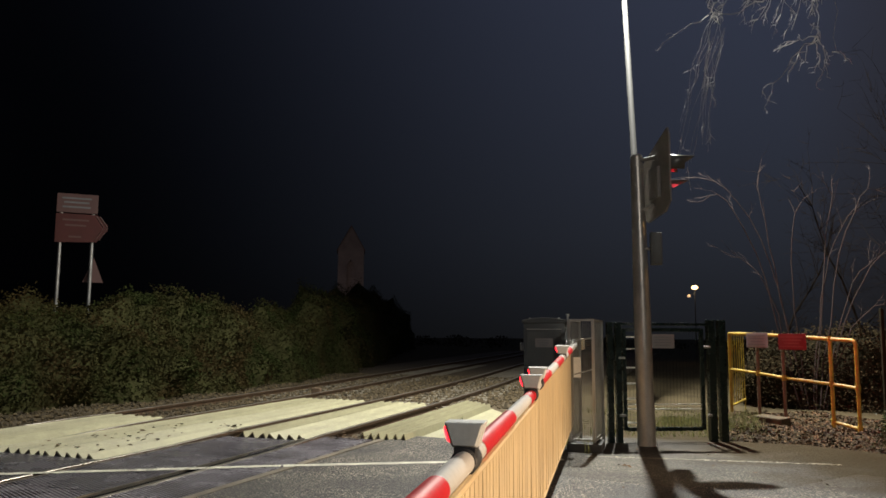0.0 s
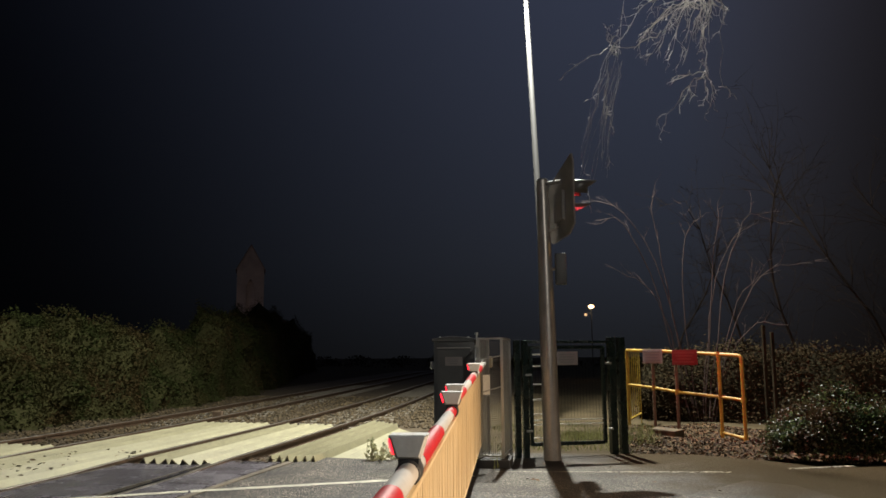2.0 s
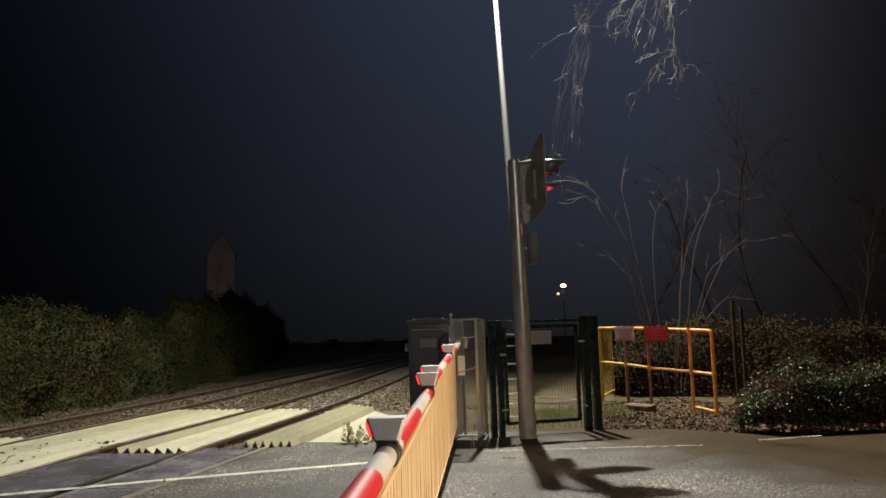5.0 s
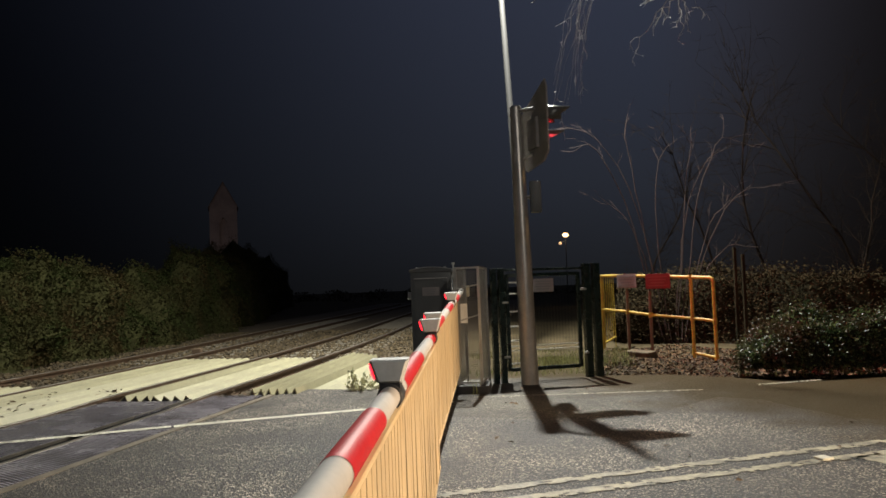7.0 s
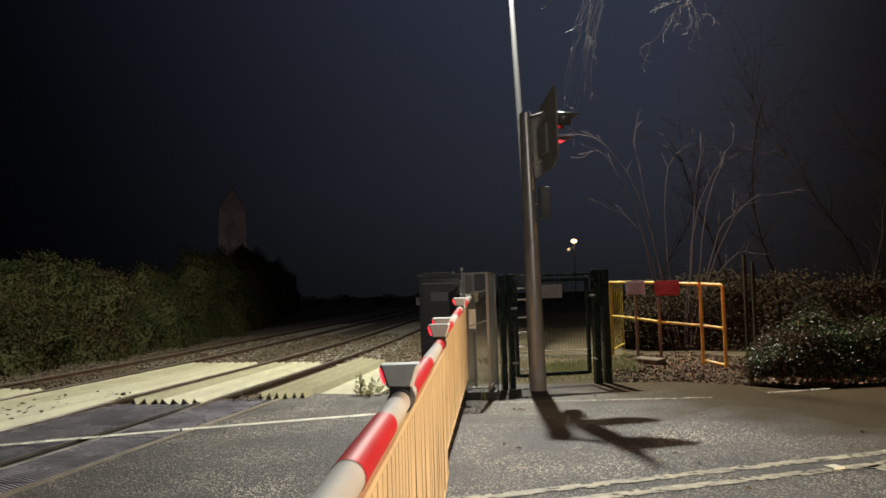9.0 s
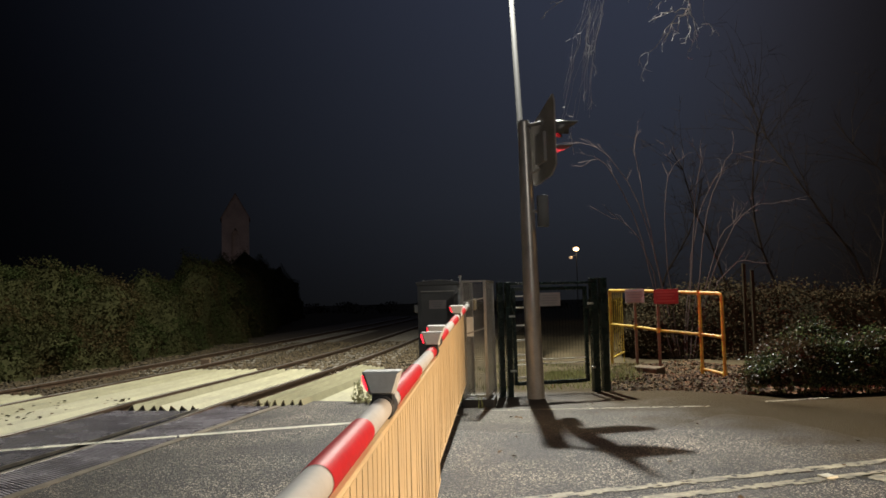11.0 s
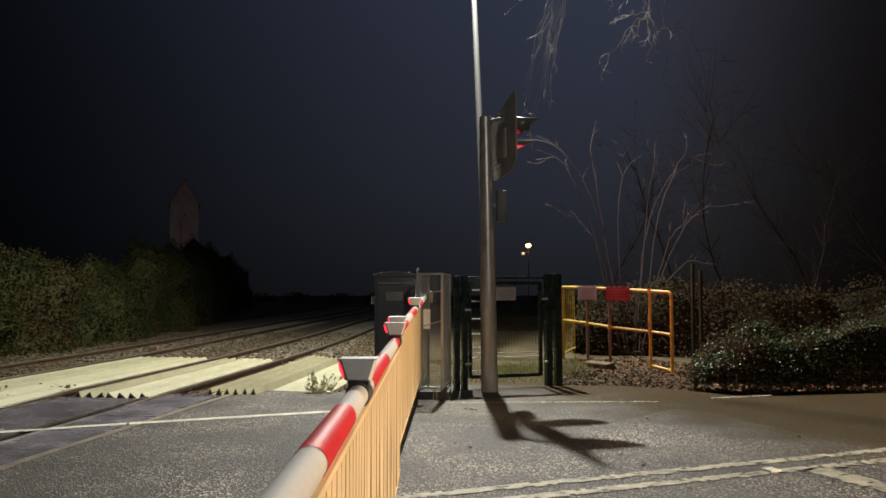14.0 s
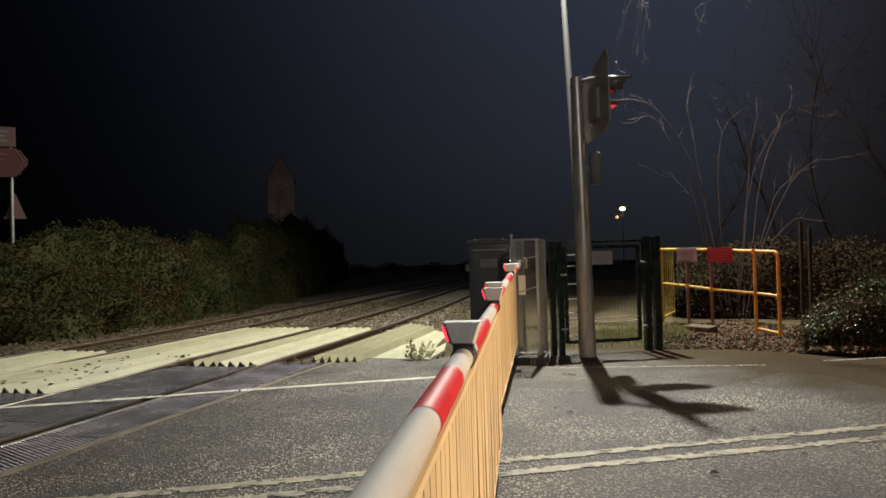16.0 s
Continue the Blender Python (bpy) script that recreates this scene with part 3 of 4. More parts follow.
def barrier(label, root, tip, radius0, radius1, bands, lamps, skirt_from, skirt_to, bottom):
    """A striped boom with lamps on top and a skirt of thin hanging slats."""
    b = thing("crossing_barrier", (root.x, root.y, 0), label, "barrier", "crossing barriers")
    d, side, up = frame_along(root, tip)
    at = lambda s: root + d * s  # noqa: E731
    length = (tip - root).length
    rad = lambda s: radius0 + (radius1 - radius0) * s / length  # noqa: E731
    part("boom", Shape().tube([root, tip], [radius0, radius1], 28), WHITE_BOOM, b, "white round boom", True)
    part("end_cap", Shape().tube([tip, tip + d * 0.012], [radius1 * 1.04, radius1 * 0.9], 20), BLACK, b)
    for s0, s1 in bands:
        part("red_band", Shape().tube([at(s0), at(s1)], [rad(s0) + 0.0015, rad(s1) + 0.0015], 28, False), RED_BOOM, b, "red reflective band", True)
    for s, size in lamps:
        boom_lamp(b, at(s), d, side, up, size, (-1, 1) if s < 2.0 else (-1 if side.x > 0 else 1,))
    part("skirt_top_rail", Shape().tube([at(skirt_from) - up * (rad(skirt_from) + 0.012) + side * 0.02, at(skirt_to) - up * (rad(skirt_to) + 0.012) + side * 0.02], 0.014, 8), SLAT, b)
    n = round((skirt_to - skirt_from) / 0.085)
    low = []
    for k in range(n + 1):
        s = skirt_from + (skirt_to - skirt_from) * k / n
        top = at(s) - up * (rad(s) + 0.005) + side * 0.02
        z = bottom[0] + (bottom[1] - bottom[0]) * (s - skirt_from) / (skirt_to - skirt_from)
        foot = Vector((top.x + rnd(-0.004, 0.004), top.y + rnd(-0.006, 0.006), z))
        low.append(foot)
        e, w = d * 0.037, side * 0.006
        q = [top - e - w, top + e - w, top + e + w, top - e + w, foot - e - w, foot + e - w, foot + e + w, foot - e + w]
        part("slat", Shape().add(q, [(3, 2, 1, 0), (4, 5, 6, 7), (0, 1, 5, 4), (1, 2, 6, 5), (2, 3, 7, 6), (3, 0, 4, 7)]), SLAT, b)
    part("skirt_bottom_rail", Shape().tube([low[0], low[-1]], 0.014, 8), SLAT, b)
    return b


NEAR_A, NEAR_TIP = Vector((-0.3405, 1.9, 1.022)), Vector((-0.865, 5.2, 1.041))
DN = (NEAR_TIP - NEAR_A).normalized()
NEAR_ROOT = NEAR_A - DN * 3.6
NL = (NEAR_TIP - NEAR_ROOT).length
barrier("red and white barrier boom, lowered, with cream slatted skirt", NEAR_ROOT, NEAR_TIP, 0.038, 0.031,
        ((0.5, 1.3), (1.95, 2.7), (3.40, 3.95), (4.60, 5.57), (6.45, NL)), ((1.9, 1.1), (4.40, 1.16), (NL - 0.1, 1.3)), 0.5, NL - 0.03, (0.16, 0.21))
FAR_ROOT, FAR_TIP = Vector((-1.62, 10.75, 1.30)), Vector((-0.985, 5.72, 1.035))
FL = (FAR_TIP - FAR_ROOT).length
barrier("red and white barrier boom, lowered from the far machine", FAR_ROOT, FAR_TIP, 0.042, 0.032,
        ((1.2, 1.9), (2.6, 3.3), (4.0, FL - 0.25)), ((2.3, 1.35), (FL - 0.3, 1.3)), 0.25, FL - 0.03, (0.30, 0.10))


def machine(x, y, turn, label, pivot=1.3):
    """Barrier machine: a tall steel cabinet with a lid, a door, a plate and a pivot shaft."""
    m = pose(x, y, 0, 0, 0, turn)
    c = thing("barrier_machine", (x, y, 0), label, "barrier machine", "barrier machines")
    part("plinth", Shape().box((0.66, 0.56, 0.16), m @ pose(0, 0, 0.06), 0.01), BLACK, c)
    body = part("body", Shape().box((0.57, 0.5, 1.46), m @ pose(0, 0, 0.86), 0.015), CABINET, c, "", True)
    arc = [(-0.3 + 0.06 * k, 1.622 + 0.034 * math.sin(math.pi * k / 10)) for k in range(11)]
    rim = [(-0.3, 1.59)] + arc + [(0.3, 1.59)]
    n = len(rim)
    part("lid", Shape().add([m @ Vector((x, y, z)) for y in (-0.275, 0.275) for x, z in rim], [tuple(reversed(range(n))), tuple(range(n, 2 * n))] + [(k, (k + 1) % n, n + (k + 1) % n, n + k) for k in range(n)]), CABINET, c, "grey lid with a gently domed top", True)
    part("lid_seam", Shape().tube([m @ Vector((x, -0.277, z + 0.002)) for x, z in arc], 0.005, 6), GALV, c, "bright worn lid edge")
    part("conduit", Shape().tube([m @ Vector((0.315, -0.16, z)) for z in (0.12, 0.9, 1.69)], 0.014, 8).tube([m @ Vector((0.315, -0.16, 1.68)), m @ Vector((0.315, -0.16, 1.715))], 0.026, 8), GALV, c, "thin steel conduit with a cap")
    for z in (0.35, 0.95, 1.3, 1.52):
        part("conduit_clip", Shape().box((0.05, 0.02, 0.02), m @ pose(0.305, -0.175, z)), GALV, c)
    door = part("door", Shape().box((0.47, 0.02, 1.28), m @ pose(0, -0.255, 0.83), 0.006), CABINET, body, "flush front door")
    part("drip_edge", Shape().box((0.47, 0.012, 0.012), m @ pose(0, -0.27, 1.5)), GALV, body)
    part("plate", Shape().box((0.24, 0.006, 0.12), m @ pose(0.0, -0.269, 1.315)), PLATE, body, "pale printed plate")
    for k in range(3):
        part("print_line", Shape().box((0.17 - 0.03 * k, 0.002, 0.012), m @ pose(-0.01, -0.2735, 1.345 - 0.03 * k)), PRINT, body)
    part("lock_box", Shape().box((0.07, 0.08, 0.11), m @ pose(-0.32, -0.05, 1.26), 0.012), GALV, body)
    part("shaft", Shape().tube([m @ Vector((0.25, 0.0, pivot)), m @ Vector((0.5, 0.0, pivot))], 0.05, 16), GALV, c, "pivot shaft", True)
    part("boom_bracket", Shape().box((0.1, 0.34, 0.16), m @ pose(0.47, -0.02, pivot), 0.015), SLAT, c, "cream boom bracket")
    for bx in (-0.2, 0.2):
        part("lid_bolt", Shape().tube([m @ Vector((bx, -0.2, 1.62)), m @ Vector((bx, -0.2, 1.662))], 0.014, 8), GALV, c)
    return c


machine(-2.06, 10.95, 6.0, "dark grey steel barrier machine cabinet beside the crossing")
machine(-0.23, -1.66, 4.0, "dark grey steel barrier machine cabinet behind the boom", 1.0)


# ---- mesh guard beside the machine ----
def wire_cage():
    c = thing("mesh_guard", (-1.37, 10.3, 0), "pale grey wire mesh guard box around the boom pivot", "guard")
    x0, x1, y0, y1, h = -1.56, -1.26, 10.02, 10.75, 1.62
    part("base_block", Shape().box((0.42, 0.5, 0.11), pose(-1.38, 10.12, 0.05, 0, 0, 4), 0.015), BLACK, c)
    for x, y in ((x0, y0), (x1, y0), (x0, y1), (x1, y1)):
        part("corner_post", Shape().box((0.032, 0.032, h), pose(x, y, h / 2)), GALV, c)
    for z in (0.13, h - 0.012):
        part("frame_bar", Shape().box((x1 - x0, 0.03, 0.024), pose((x0 + x1) / 2, y0, z)), GALV, c)
        part("frame_bar", Shape().box((0.03, y1 - y0, 0.024), pose(x1, (y0 + y1) / 2, z)), GALV, c)
        part("frame_bar", Shape().box((0.03, y1 - y0, 0.024), pose(x0, (y0 + y1) / 2, z)), GALV, c)
    def sheet(a, b, pitch, w):
        s = Shape()
        a, b = Vector(a), Vector(b)
        L = (b - a).length
        m0 = Matrix.Translation(a) @ (b - a).to_track_quat("X", "Z").to_matrix().to_4x4()
        n = int(L / pitch)
        for k in range(1, n):
            s.box((w, w, h - 0.16), m0 @ pose(L * k / n, 0, 0.14 + (h - 0.16) / 2))
        for k in range(1, int(1.46 / pitch)):
            s.box((L, w, w), m0 @ pose(L / 2, 0.003, 0.14 + pitch * k))
        return s
    part("mesh_panel", sheet((x0, y0, 0), (x1, y0, 0), 0.024, 0.0034), MESH_GREY, c, "fine welded wire mesh")
    part("mesh_panel", sheet((x1, y0, 0), (x1, y1, 0), 0.03, 0.003), MESH_GREY, c, "fine welded wire mesh")
    part("mesh_panel", sheet((x0, y0, 0), (x0, y1, 0), 0.03, 0.003), MESH_GREY, c, "fine welded wire mesh")
    part("stay", Shape().tube([(x0 + 0.03, y0 - 0.02, 1.34), (x1, y0 - 0.02, 1.39)], 0.009, 6), GALV, c)
    part("stay", Shape().tube([(x0 + 0.06, y0 - 0.02, 0.93), (x1, y0 - 0.02, 1.0)], 0.009, 6), GALV, c)
    part("notice", Shape().box((0.09, 0.008, 0.25), pose(-1.46, y0 - 0.018, 1.02)), RUNG, c, "small pale notice")
    return c


wire_cage()


# ---- signal ----
def road_signal():
    base = Vector((-0.71, 10.78, 0))
    s = thing("crossing_signal", base, "grey road signal pole with red flashing lights", "traffic signal")
    lean = Vector((-0.05, 0.05, 3.84))
    part("sleeve", Shape().tube([base, base + lean * 0.02, base + lean * 0.125, base + lean * 0.14], [0.122, 0.118, 0.116, 0.105], 20), POLE_GREY, s, "wider base sleeve", True)
    part("pole", Shape().tube([base + lean * 0.02, base + lean * 0.45, base + lean], [0.118, 0.11, 0.08], 20), POLE_GREY, s, "", True)
    part("pole_cap", Shape().tube([base + lean, base + lean * 1.006], [0.085, 0.07], 20), GALV, s, "pale pole cap", True)
    for k in (0.8, 0.965):
        part("pole_band", Shape().tube([base + lean * k, base + lean * (k + 0.008)], 0.09, 20), POLE_GREY, s)
    # the board faces the traffic on the road; its back is towards the tracks
    c = Vector((-0.5, 10.74, 3.35))
    m = Matrix.Translation(c) @ pose(0, 0, 0, 0, 0, -64)
    out = [(-0.47, -0.32), (-0.3, -0.4), (0.3, -0.34), (0.47, -0.22), (0.47, 0.64), (0.42, 0.74), (-0.4, 0.46), (-0.47, 0.36)]
    n = len(out)
    bd = Shape().add([m @ Vector((x, y, z)) for y in (0.012, -0.012) for x, z in out],
                     [tuple(range(n)), tuple(reversed(range(n, 2 * n)))] + [(k, n + k, n + (k + 1) % n, (k + 1) % n) for k in range(n)])
    board = part("backing_board", bd, BOARD, s, "matt dark grey backing board")
    part("lamp_box", Shape().box((0.34, 0.05, 0.42), m @ pose(0.02, -0.035, 0.08), 0.02), BOARD, board)
    for x, z, mat in ((0.27, 0.285, RED_DIM), (-0.27, 0.075, RED_DIM)):
        hood, low = Shape(), (-0.2 if x > 0 else 0.1)
        sides = 14
        pts = []
        for yy, sc in ((0.012, 1.0), (0.42 if x > 0 else 0.58, 1.0)):
            for k in range(sides + 1):
                q = math.pi * (low + (1 - 2 * low) * k / sides)
                pts.append(m @ Vector((x + 0.125 * math.cos(q) * sc, yy * (1.0 if yy < 0.1 else 0.55 + 0.45 * max(0, math.sin(q))), z + 0.125 * math.sin(q))))
        hood.add(pts, [(k, k + 1, sides + 2 + k, sides + 1 + k) for k in range(sides)])
        h = part("hood", hood, HOOD, board, "long pale-edged grey lamp hood", True)
        sol = h.modifiers.new("thickness", "SOLIDIFY")
        sol.thickness = 0.005
        ring = [m @ Vector((x + 0.1 * math.cos(2 * math.pi * k / 20), 0.016, z + 0.1 * math.sin(2 * math.pi * k / 20))) for k in range(20)]
        inner = [m @ Vector((x + 0.07 * math.cos(2 * math.pi * k / 20), 0.035, z + 0.07 * math.sin(2 * math.pi * k / 20))) for k in range(20)]
        core = [m @ Vector((x + 0.03 * math.cos(2 * math.pi * k / 20), 0.045, z + 0.03 * math.sin(2 * math.pi * k / 20))) for k in range(20)]
        faces = [(k, (k + 1) % 20, 20 + (k + 1) % 20, 20 + k) for k in range(20)] + [(20 + k, 20 + (k + 1) % 20, 40 + (k + 1) % 20, 40 + k) for k in range(20)] + [tuple(range(40, 60))]
        part("lens", Shape().add(ring + inner + core, faces), mat, board, "red signal lens")
    part("board_bracket", Shape().tube([base + lean * 0.985, m @ Vector((0.1, -0.03, 0.42))], 0.028, 8), BOARD, s)
    part("board_bracket", Shape().tube([base + lean * 0.8, m @ Vector((0, -0.05, -0.2))], 0.022, 8), POLE_GREY, s)
    part("bell_box", Shape().box((0.15, 0.14, 0.43), pose(-0.525, 10.72, 2.56, 0, 0, 10), 0.02), CABINET, s, "small grey sounder box", True)
    part("box_bracket", Shape().tube([(-0.72, 10.8, 2.58), (-0.525, 10.74, 2.56)], 0.025, 8), POLE_GREY, s)
    return s


road_signal()


# ---- street lamp ----
def street_lamp():
    b = Vector((-1.32, 17.4, 0))
    s = thing("street_lamp", b, "tall galvanised street lamp with a lit white head", "street lamp")
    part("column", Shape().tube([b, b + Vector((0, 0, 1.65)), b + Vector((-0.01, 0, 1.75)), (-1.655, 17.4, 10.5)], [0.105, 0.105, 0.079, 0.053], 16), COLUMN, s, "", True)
    part("arm", Shape().tube([(-1.654, 17.4, 10.46), (-1.67, 17.25, 10.58), (-1.65, 16.62, 10.42)], 0.037, 10), GALV, s, "", True)
    m = look(LAMP, (LAMP[0] + 0.3, LAMP[1] - 2.4, 0))
    head = part("lamp_head", Shape().box((0.36, 0.6, 0.1), Matrix.Translation((-1.64, 16.4, 10.31)) @ pose(0, 0, 0, 14, 0, 8), 0.03), GALV, s, "flat lamp head", True)
    ring = [m @ Vector((0.17 * math.cos(2 * math.pi * k / 20), 0.17 * math.sin(2 * math.pi * k / 20), 0.03)) for k in range(20)]
    part("lens", Shape().add(ring, [tuple(range(20))]), LED, head, "glowing white lens")
    return s


street_lamp()


# ---- pedestrian gate ----
def gate():
    g = thing("pedestrian_gate", (-0.5, 11.15, 0), "dark green steel pedestrian gate with wire mesh, closed", "gate")
    a, b = Vector((-1.04, 10.95, 0)), Vector((0.02, 11.46, 0))
    d = (b - a).normalized()
    L = (b - a).length
    m = Matrix.Translation(a) @ d.to_track_quat("X", "Z").to_matrix().to_4x4()
    for x in (-0.155, -0.04):
        part("post", Shape().box((0.08, 0.08, 1.6), m @ pose(x, 0, 0.8), 0.006), GATE_GREEN, g)
    for x in (L + 0.1, L + 0.25):
        part("post", Shape().box((0.1, 0.1, 1.64), m @ pose(x, 0.03, 0.82), 0.006), GATE_GREEN, g)
    part("top_bar", Shape().box((L + 0.2, 0.05, 0.035), m @ pose(L / 2 + 0.02, 0, 1.575), 0.004), GATE_GREEN, g)
    leaf = part("leaf_frame", Shape().box((0.05, 0.05, 1.36), m @ pose(0.045, 0, 0.84), 0.004).box((0.05, 0.05, 1.36), m @ pose(L - 0.045, 0, 0.84), 0.004)
                .box((L - 0.12, 0.05, 0.05), m @ pose(L / 2, 0, 0.175), 0.004).box((L - 0.12, 0.05, 0.05), m @ pose(L / 2, 0, 1.5), 0.004), GATE_GREEN, g)
    for k in range(1, 22):
        part("bar", Shape().box((0.0027, 0.0027, 1.3), m @ pose(0.07 + (L - 0.14) * k / 22, 0.008, 0.84)), GATE_GREEN, leaf)
    for z in (0.44, 0.5):
        part("cross_bar", Shape().box((L - 0.12, 0.014, 0.014), m @ pose(L / 2, -0.006, z)), RUNG, leaf, "pale steel bar")
    for z in (0.26, 0.58, 0.78, 0.99, 1.24, 1.4):
        part("rung", Shape().box((0.27, 0.022, 0.02), m @ pose(0.2, -0.014, z)), RUNG, leaf, "pale steel rung")
    part("sign", Shape().box((0.31, 0.008, 0.19), m @ pose(0.58, -0.04, 1.345), 0.002), PLATE, leaf, "pale printed notice")
    for k in range(4):
        part("print_line", Shape().box((0.24 - 0.03 * (k % 2), 0.002, 0.014), m @ pose(0.57, -0.046, 1.40 - 0.036 * k)), PRINT, leaf)
    part("latch", Shape().box((0.09, 0.05, 0.03), m @ pose(L + 0.02, -0.03, 1.27), 0.006), GALV, leaf, "steel latch")
    part("hinge", Shape().box((0.09, 0.05, 0.03), m @ pose(0.0, -0.03, 1.12), 0.006), GALV, leaf)
    part("hinge", Shape().box((0.09, 0.05, 0.03), m @ pose(0.0, -0.03, 0.36), 0.006), GALV, leaf)
    part("stop", Shape().box((0.05, 0.06, 0.03), m @ pose(L + 0.03, -0.04, 0.36), 0.006), GALV, leaf)
    return g


gate()


# ---- yellow railing with signs ----
def railing():
    p = [Vector((0.36, 15.0, 0)), Vector((0.80, 14.53, 0)), Vector((1.17, 14.1, 0)), Vector((1.80, 13.52, 0)), Vector((2.1, 13.16, 0))]
    r = thing("railing", (1.2, 14.1, 0), "yellow painted tubular steel guard railing beside the path", "railing")
    up = lambda v, z: Vector((v.x, v.y, z))  # noqa: E731
    tops = [1.47, 1.455, 1.43, 1.385, 1.36]
    mids = [0.84, 0.80, 0.75, 0.70, 0.665]
    for k, v in enumerate(p):
        part("post", Shape().tube([up(v, -0.1 if k < 3 else 0.05), up(v, tops[k] - (0.05 if k == 4 else 0))], 0.028, 12), YELLOW if k in (0, 3, 4) else POST_BROWN, r, "", True)
    e = p[4]
    q = (p[3] - e).normalized()
    part("top_rail", Shape().tube([up(p[0], tops[0]), up(p[1], tops[1]), up(p[2], tops[2]), up(p[3], tops[3]), up(e + q * 0.06, tops[4] + 0.004), up(e + q * 0.015, tops[4] - 0.012), up(e, tops[4] - 0.06)], 0.03, 12), YELLOW, r, "", True)
    part("middle_rail", Shape().tube([up(v, z) for v, z in zip(p, mids)], 0.026, 12), YELLOW, r, "", True)
    part("low_rail", Shape().tube([up(p[3], 0.13), up(e, 0.075)], 0.026, 12), YELLOW, r, "", True)
    for v, z in [(p[k], mids[k]) for k in range(1, 5)] + [(p[3], 1.385), (p[3], 0.13), (e, 0.075)]:
        part("fitting", Shape().tube([up(v, z - 0.045), up(v, z + 0.045)], 0.037, 12), YELLOW, r, "", True)
    # return length that runs back beside the path, with close bars
    back = [Vector((0.36, 15.0, 0)), Vector((0.62, 16.6, 0))]
    part("top_rail", Shape().tube([up(back[0], 1.47), up(back[1], 1.47)], 0.026, 10), YELLOW, r, "", True)
    part("low_rail", Shape().tube([up(back[0], 0.2), up(back[1], 0.2)], 0.022, 10), YELLOW, r, "", True)
    for k in range(1, 7):
        v = back[0] + (back[1] - back[0]) * k / 6
        part("bar", Shape().tube([up(v, 0.2 if k < 6 else -0.1), up(v, 1.47)], 0.009, 8), YELLOW, r)


railing()


def notice(name, a, b, z0, z1, face, ink, label, lines):
    a, b = Vector((*a, 0)), Vector((*b, 0))
    d = (b - a).normalized()
    L = (b - a).length
    m = Matrix.Translation((a + b) / 2) @ d.to_track_quat("X", "Z").to_matrix().to_4x4()
    s = thing(name, ((a.x + b.x) / 2, (a.y + b.y) / 2, z0), label, "sign")
    part("panel", Shape().box((L, 0.006, z1 - z0), m @ pose(0, -0.034, (z0 + z1) / 2), 0.002), face, s)
    for k in range(lines):
        w = L * (0.82 - 0.13 * ((k * 7) % 3))
        part("print_line", Shape().box((w, 0.002, 0.02), m @ pose(-L * 0.02, -0.039, z1 - (k + 1) * (z1 - z0) / (lines + 1))), ink, s)
    part("bracket", Shape().box((0.05, 0.02, z1 - z0 - 0.04), m @ pose(0, -0.022, (z0 + z1) / 2)), GALV, s)


notice("warning_notice", (0.66, 14.60), (0.98, 14.24), 1.235, 1.485, PLATE, PRINT, "pale metal notice fixed to the yellow railing", 4)
notice("red_notice", (1.13, 14.07), (1.51, 13.71), 1.21, 1.465, RED_SIGN, PALE_PRINT, "red metal warning sign fixed to the yellow railing", 4)

block = Shape().box((0.5, 0.28, 0.24), pose(0.95, 13.95, 0.02, 3, 2, -35), 0.02)
single("concrete_block", block, BALLAST_BED, "grey concrete block among dead leaves", "block")


# ---- left-hand road sign beyond the tracks ----
def direction_sign():
    s = thing("direction_sign", (-15.5, 15.5, 0), "direction sign with white and brown panels on two posts", "road sign")
    a, b = Vector((-15.84, 15.1, 0)), Vector((-15.14, 15.78, 0))
    d = (b - a).normalized()
    L = (b - a).length
    m = Matrix.Translation(a) @ d.to_track_quat("X", "Z").to_matrix().to_4x4()
    for x in (0.12, L - 0.1):
        part("post", Shape().tube([m @ Vector((x, 0.06, -0.3)), m @ Vector((x, 0.06, 4.9))], 0.045, 10), GALV, s, "", True)
    part("upper_panel", Shape().box((L, 0.02, 0.5), m @ pose(L / 2, 0, 4.8), 0.01), WHITE_SIGN, s, "white panel")
    lower = Shape()
    o = [(0, 3.76), (L, 3.8), (L + 0.26, 4.12), (L + 0.26, 4.26), (L, 4.52), (0, 4.52)]
    lower.add([m @ Vector((x, y, z)) for y in (-0.01, 0.01) for x, z in o], [tuple(range(6)), tuple(reversed(range(6, 12)))] + [(k, 6 + k, 6 + (k + 1) % 6, (k + 1) % 6) for k in range(6)])
    part("lower_panel", lower, BROWN_SIGN, s, "brown pointed panel")
    for k, (w, z, mt) in enumerate(((0.7, 4.93, PRINT), (0.6, 4.82, PRINT), (0.66, 4.70, PRINT), (0.62, 4.36, WHITE_SIGN), (0.5, 4.22, WHITE_SIGN), (0.3, 3.92, WHITE_SIGN))):
        part("print_line", Shape().box((w, 0.004, 0.045), m @ pose(L / 2 - 0.02, -0.0125, z)), mt, s)
    for t in (0.0, 0.09):
        part("chevron", Shape().tube([m @ Vector((L - 0.02 + t, -0.014, 3.86)), m @ Vector((L + 0.17 + t, -0.014, 4.19)), m @ Vector((L - 0.02 + t, -0.014, 4.48))], 0.014, 6), WHITE_SIGN, s)
    part("triangle_plate", Shape().add([m @ Vector(p) for p in ((L - 0.28, 0.13, 2.75), (L + 0.22, 0.13, 2.75), (L - 0.03, 0.13, 3.4), (L - 0.28, 0.145, 2.75), (L + 0.22, 0.145, 2.75), (L - 0.03, 0.145, 3.4))],
         [(0, 1, 2), (5, 4, 3), (0, 3, 4, 1), (1, 4, 5, 2), (2, 5, 3, 0)]), WHITE_SIGN, s, "back of a triangular plate")


direction_sign()


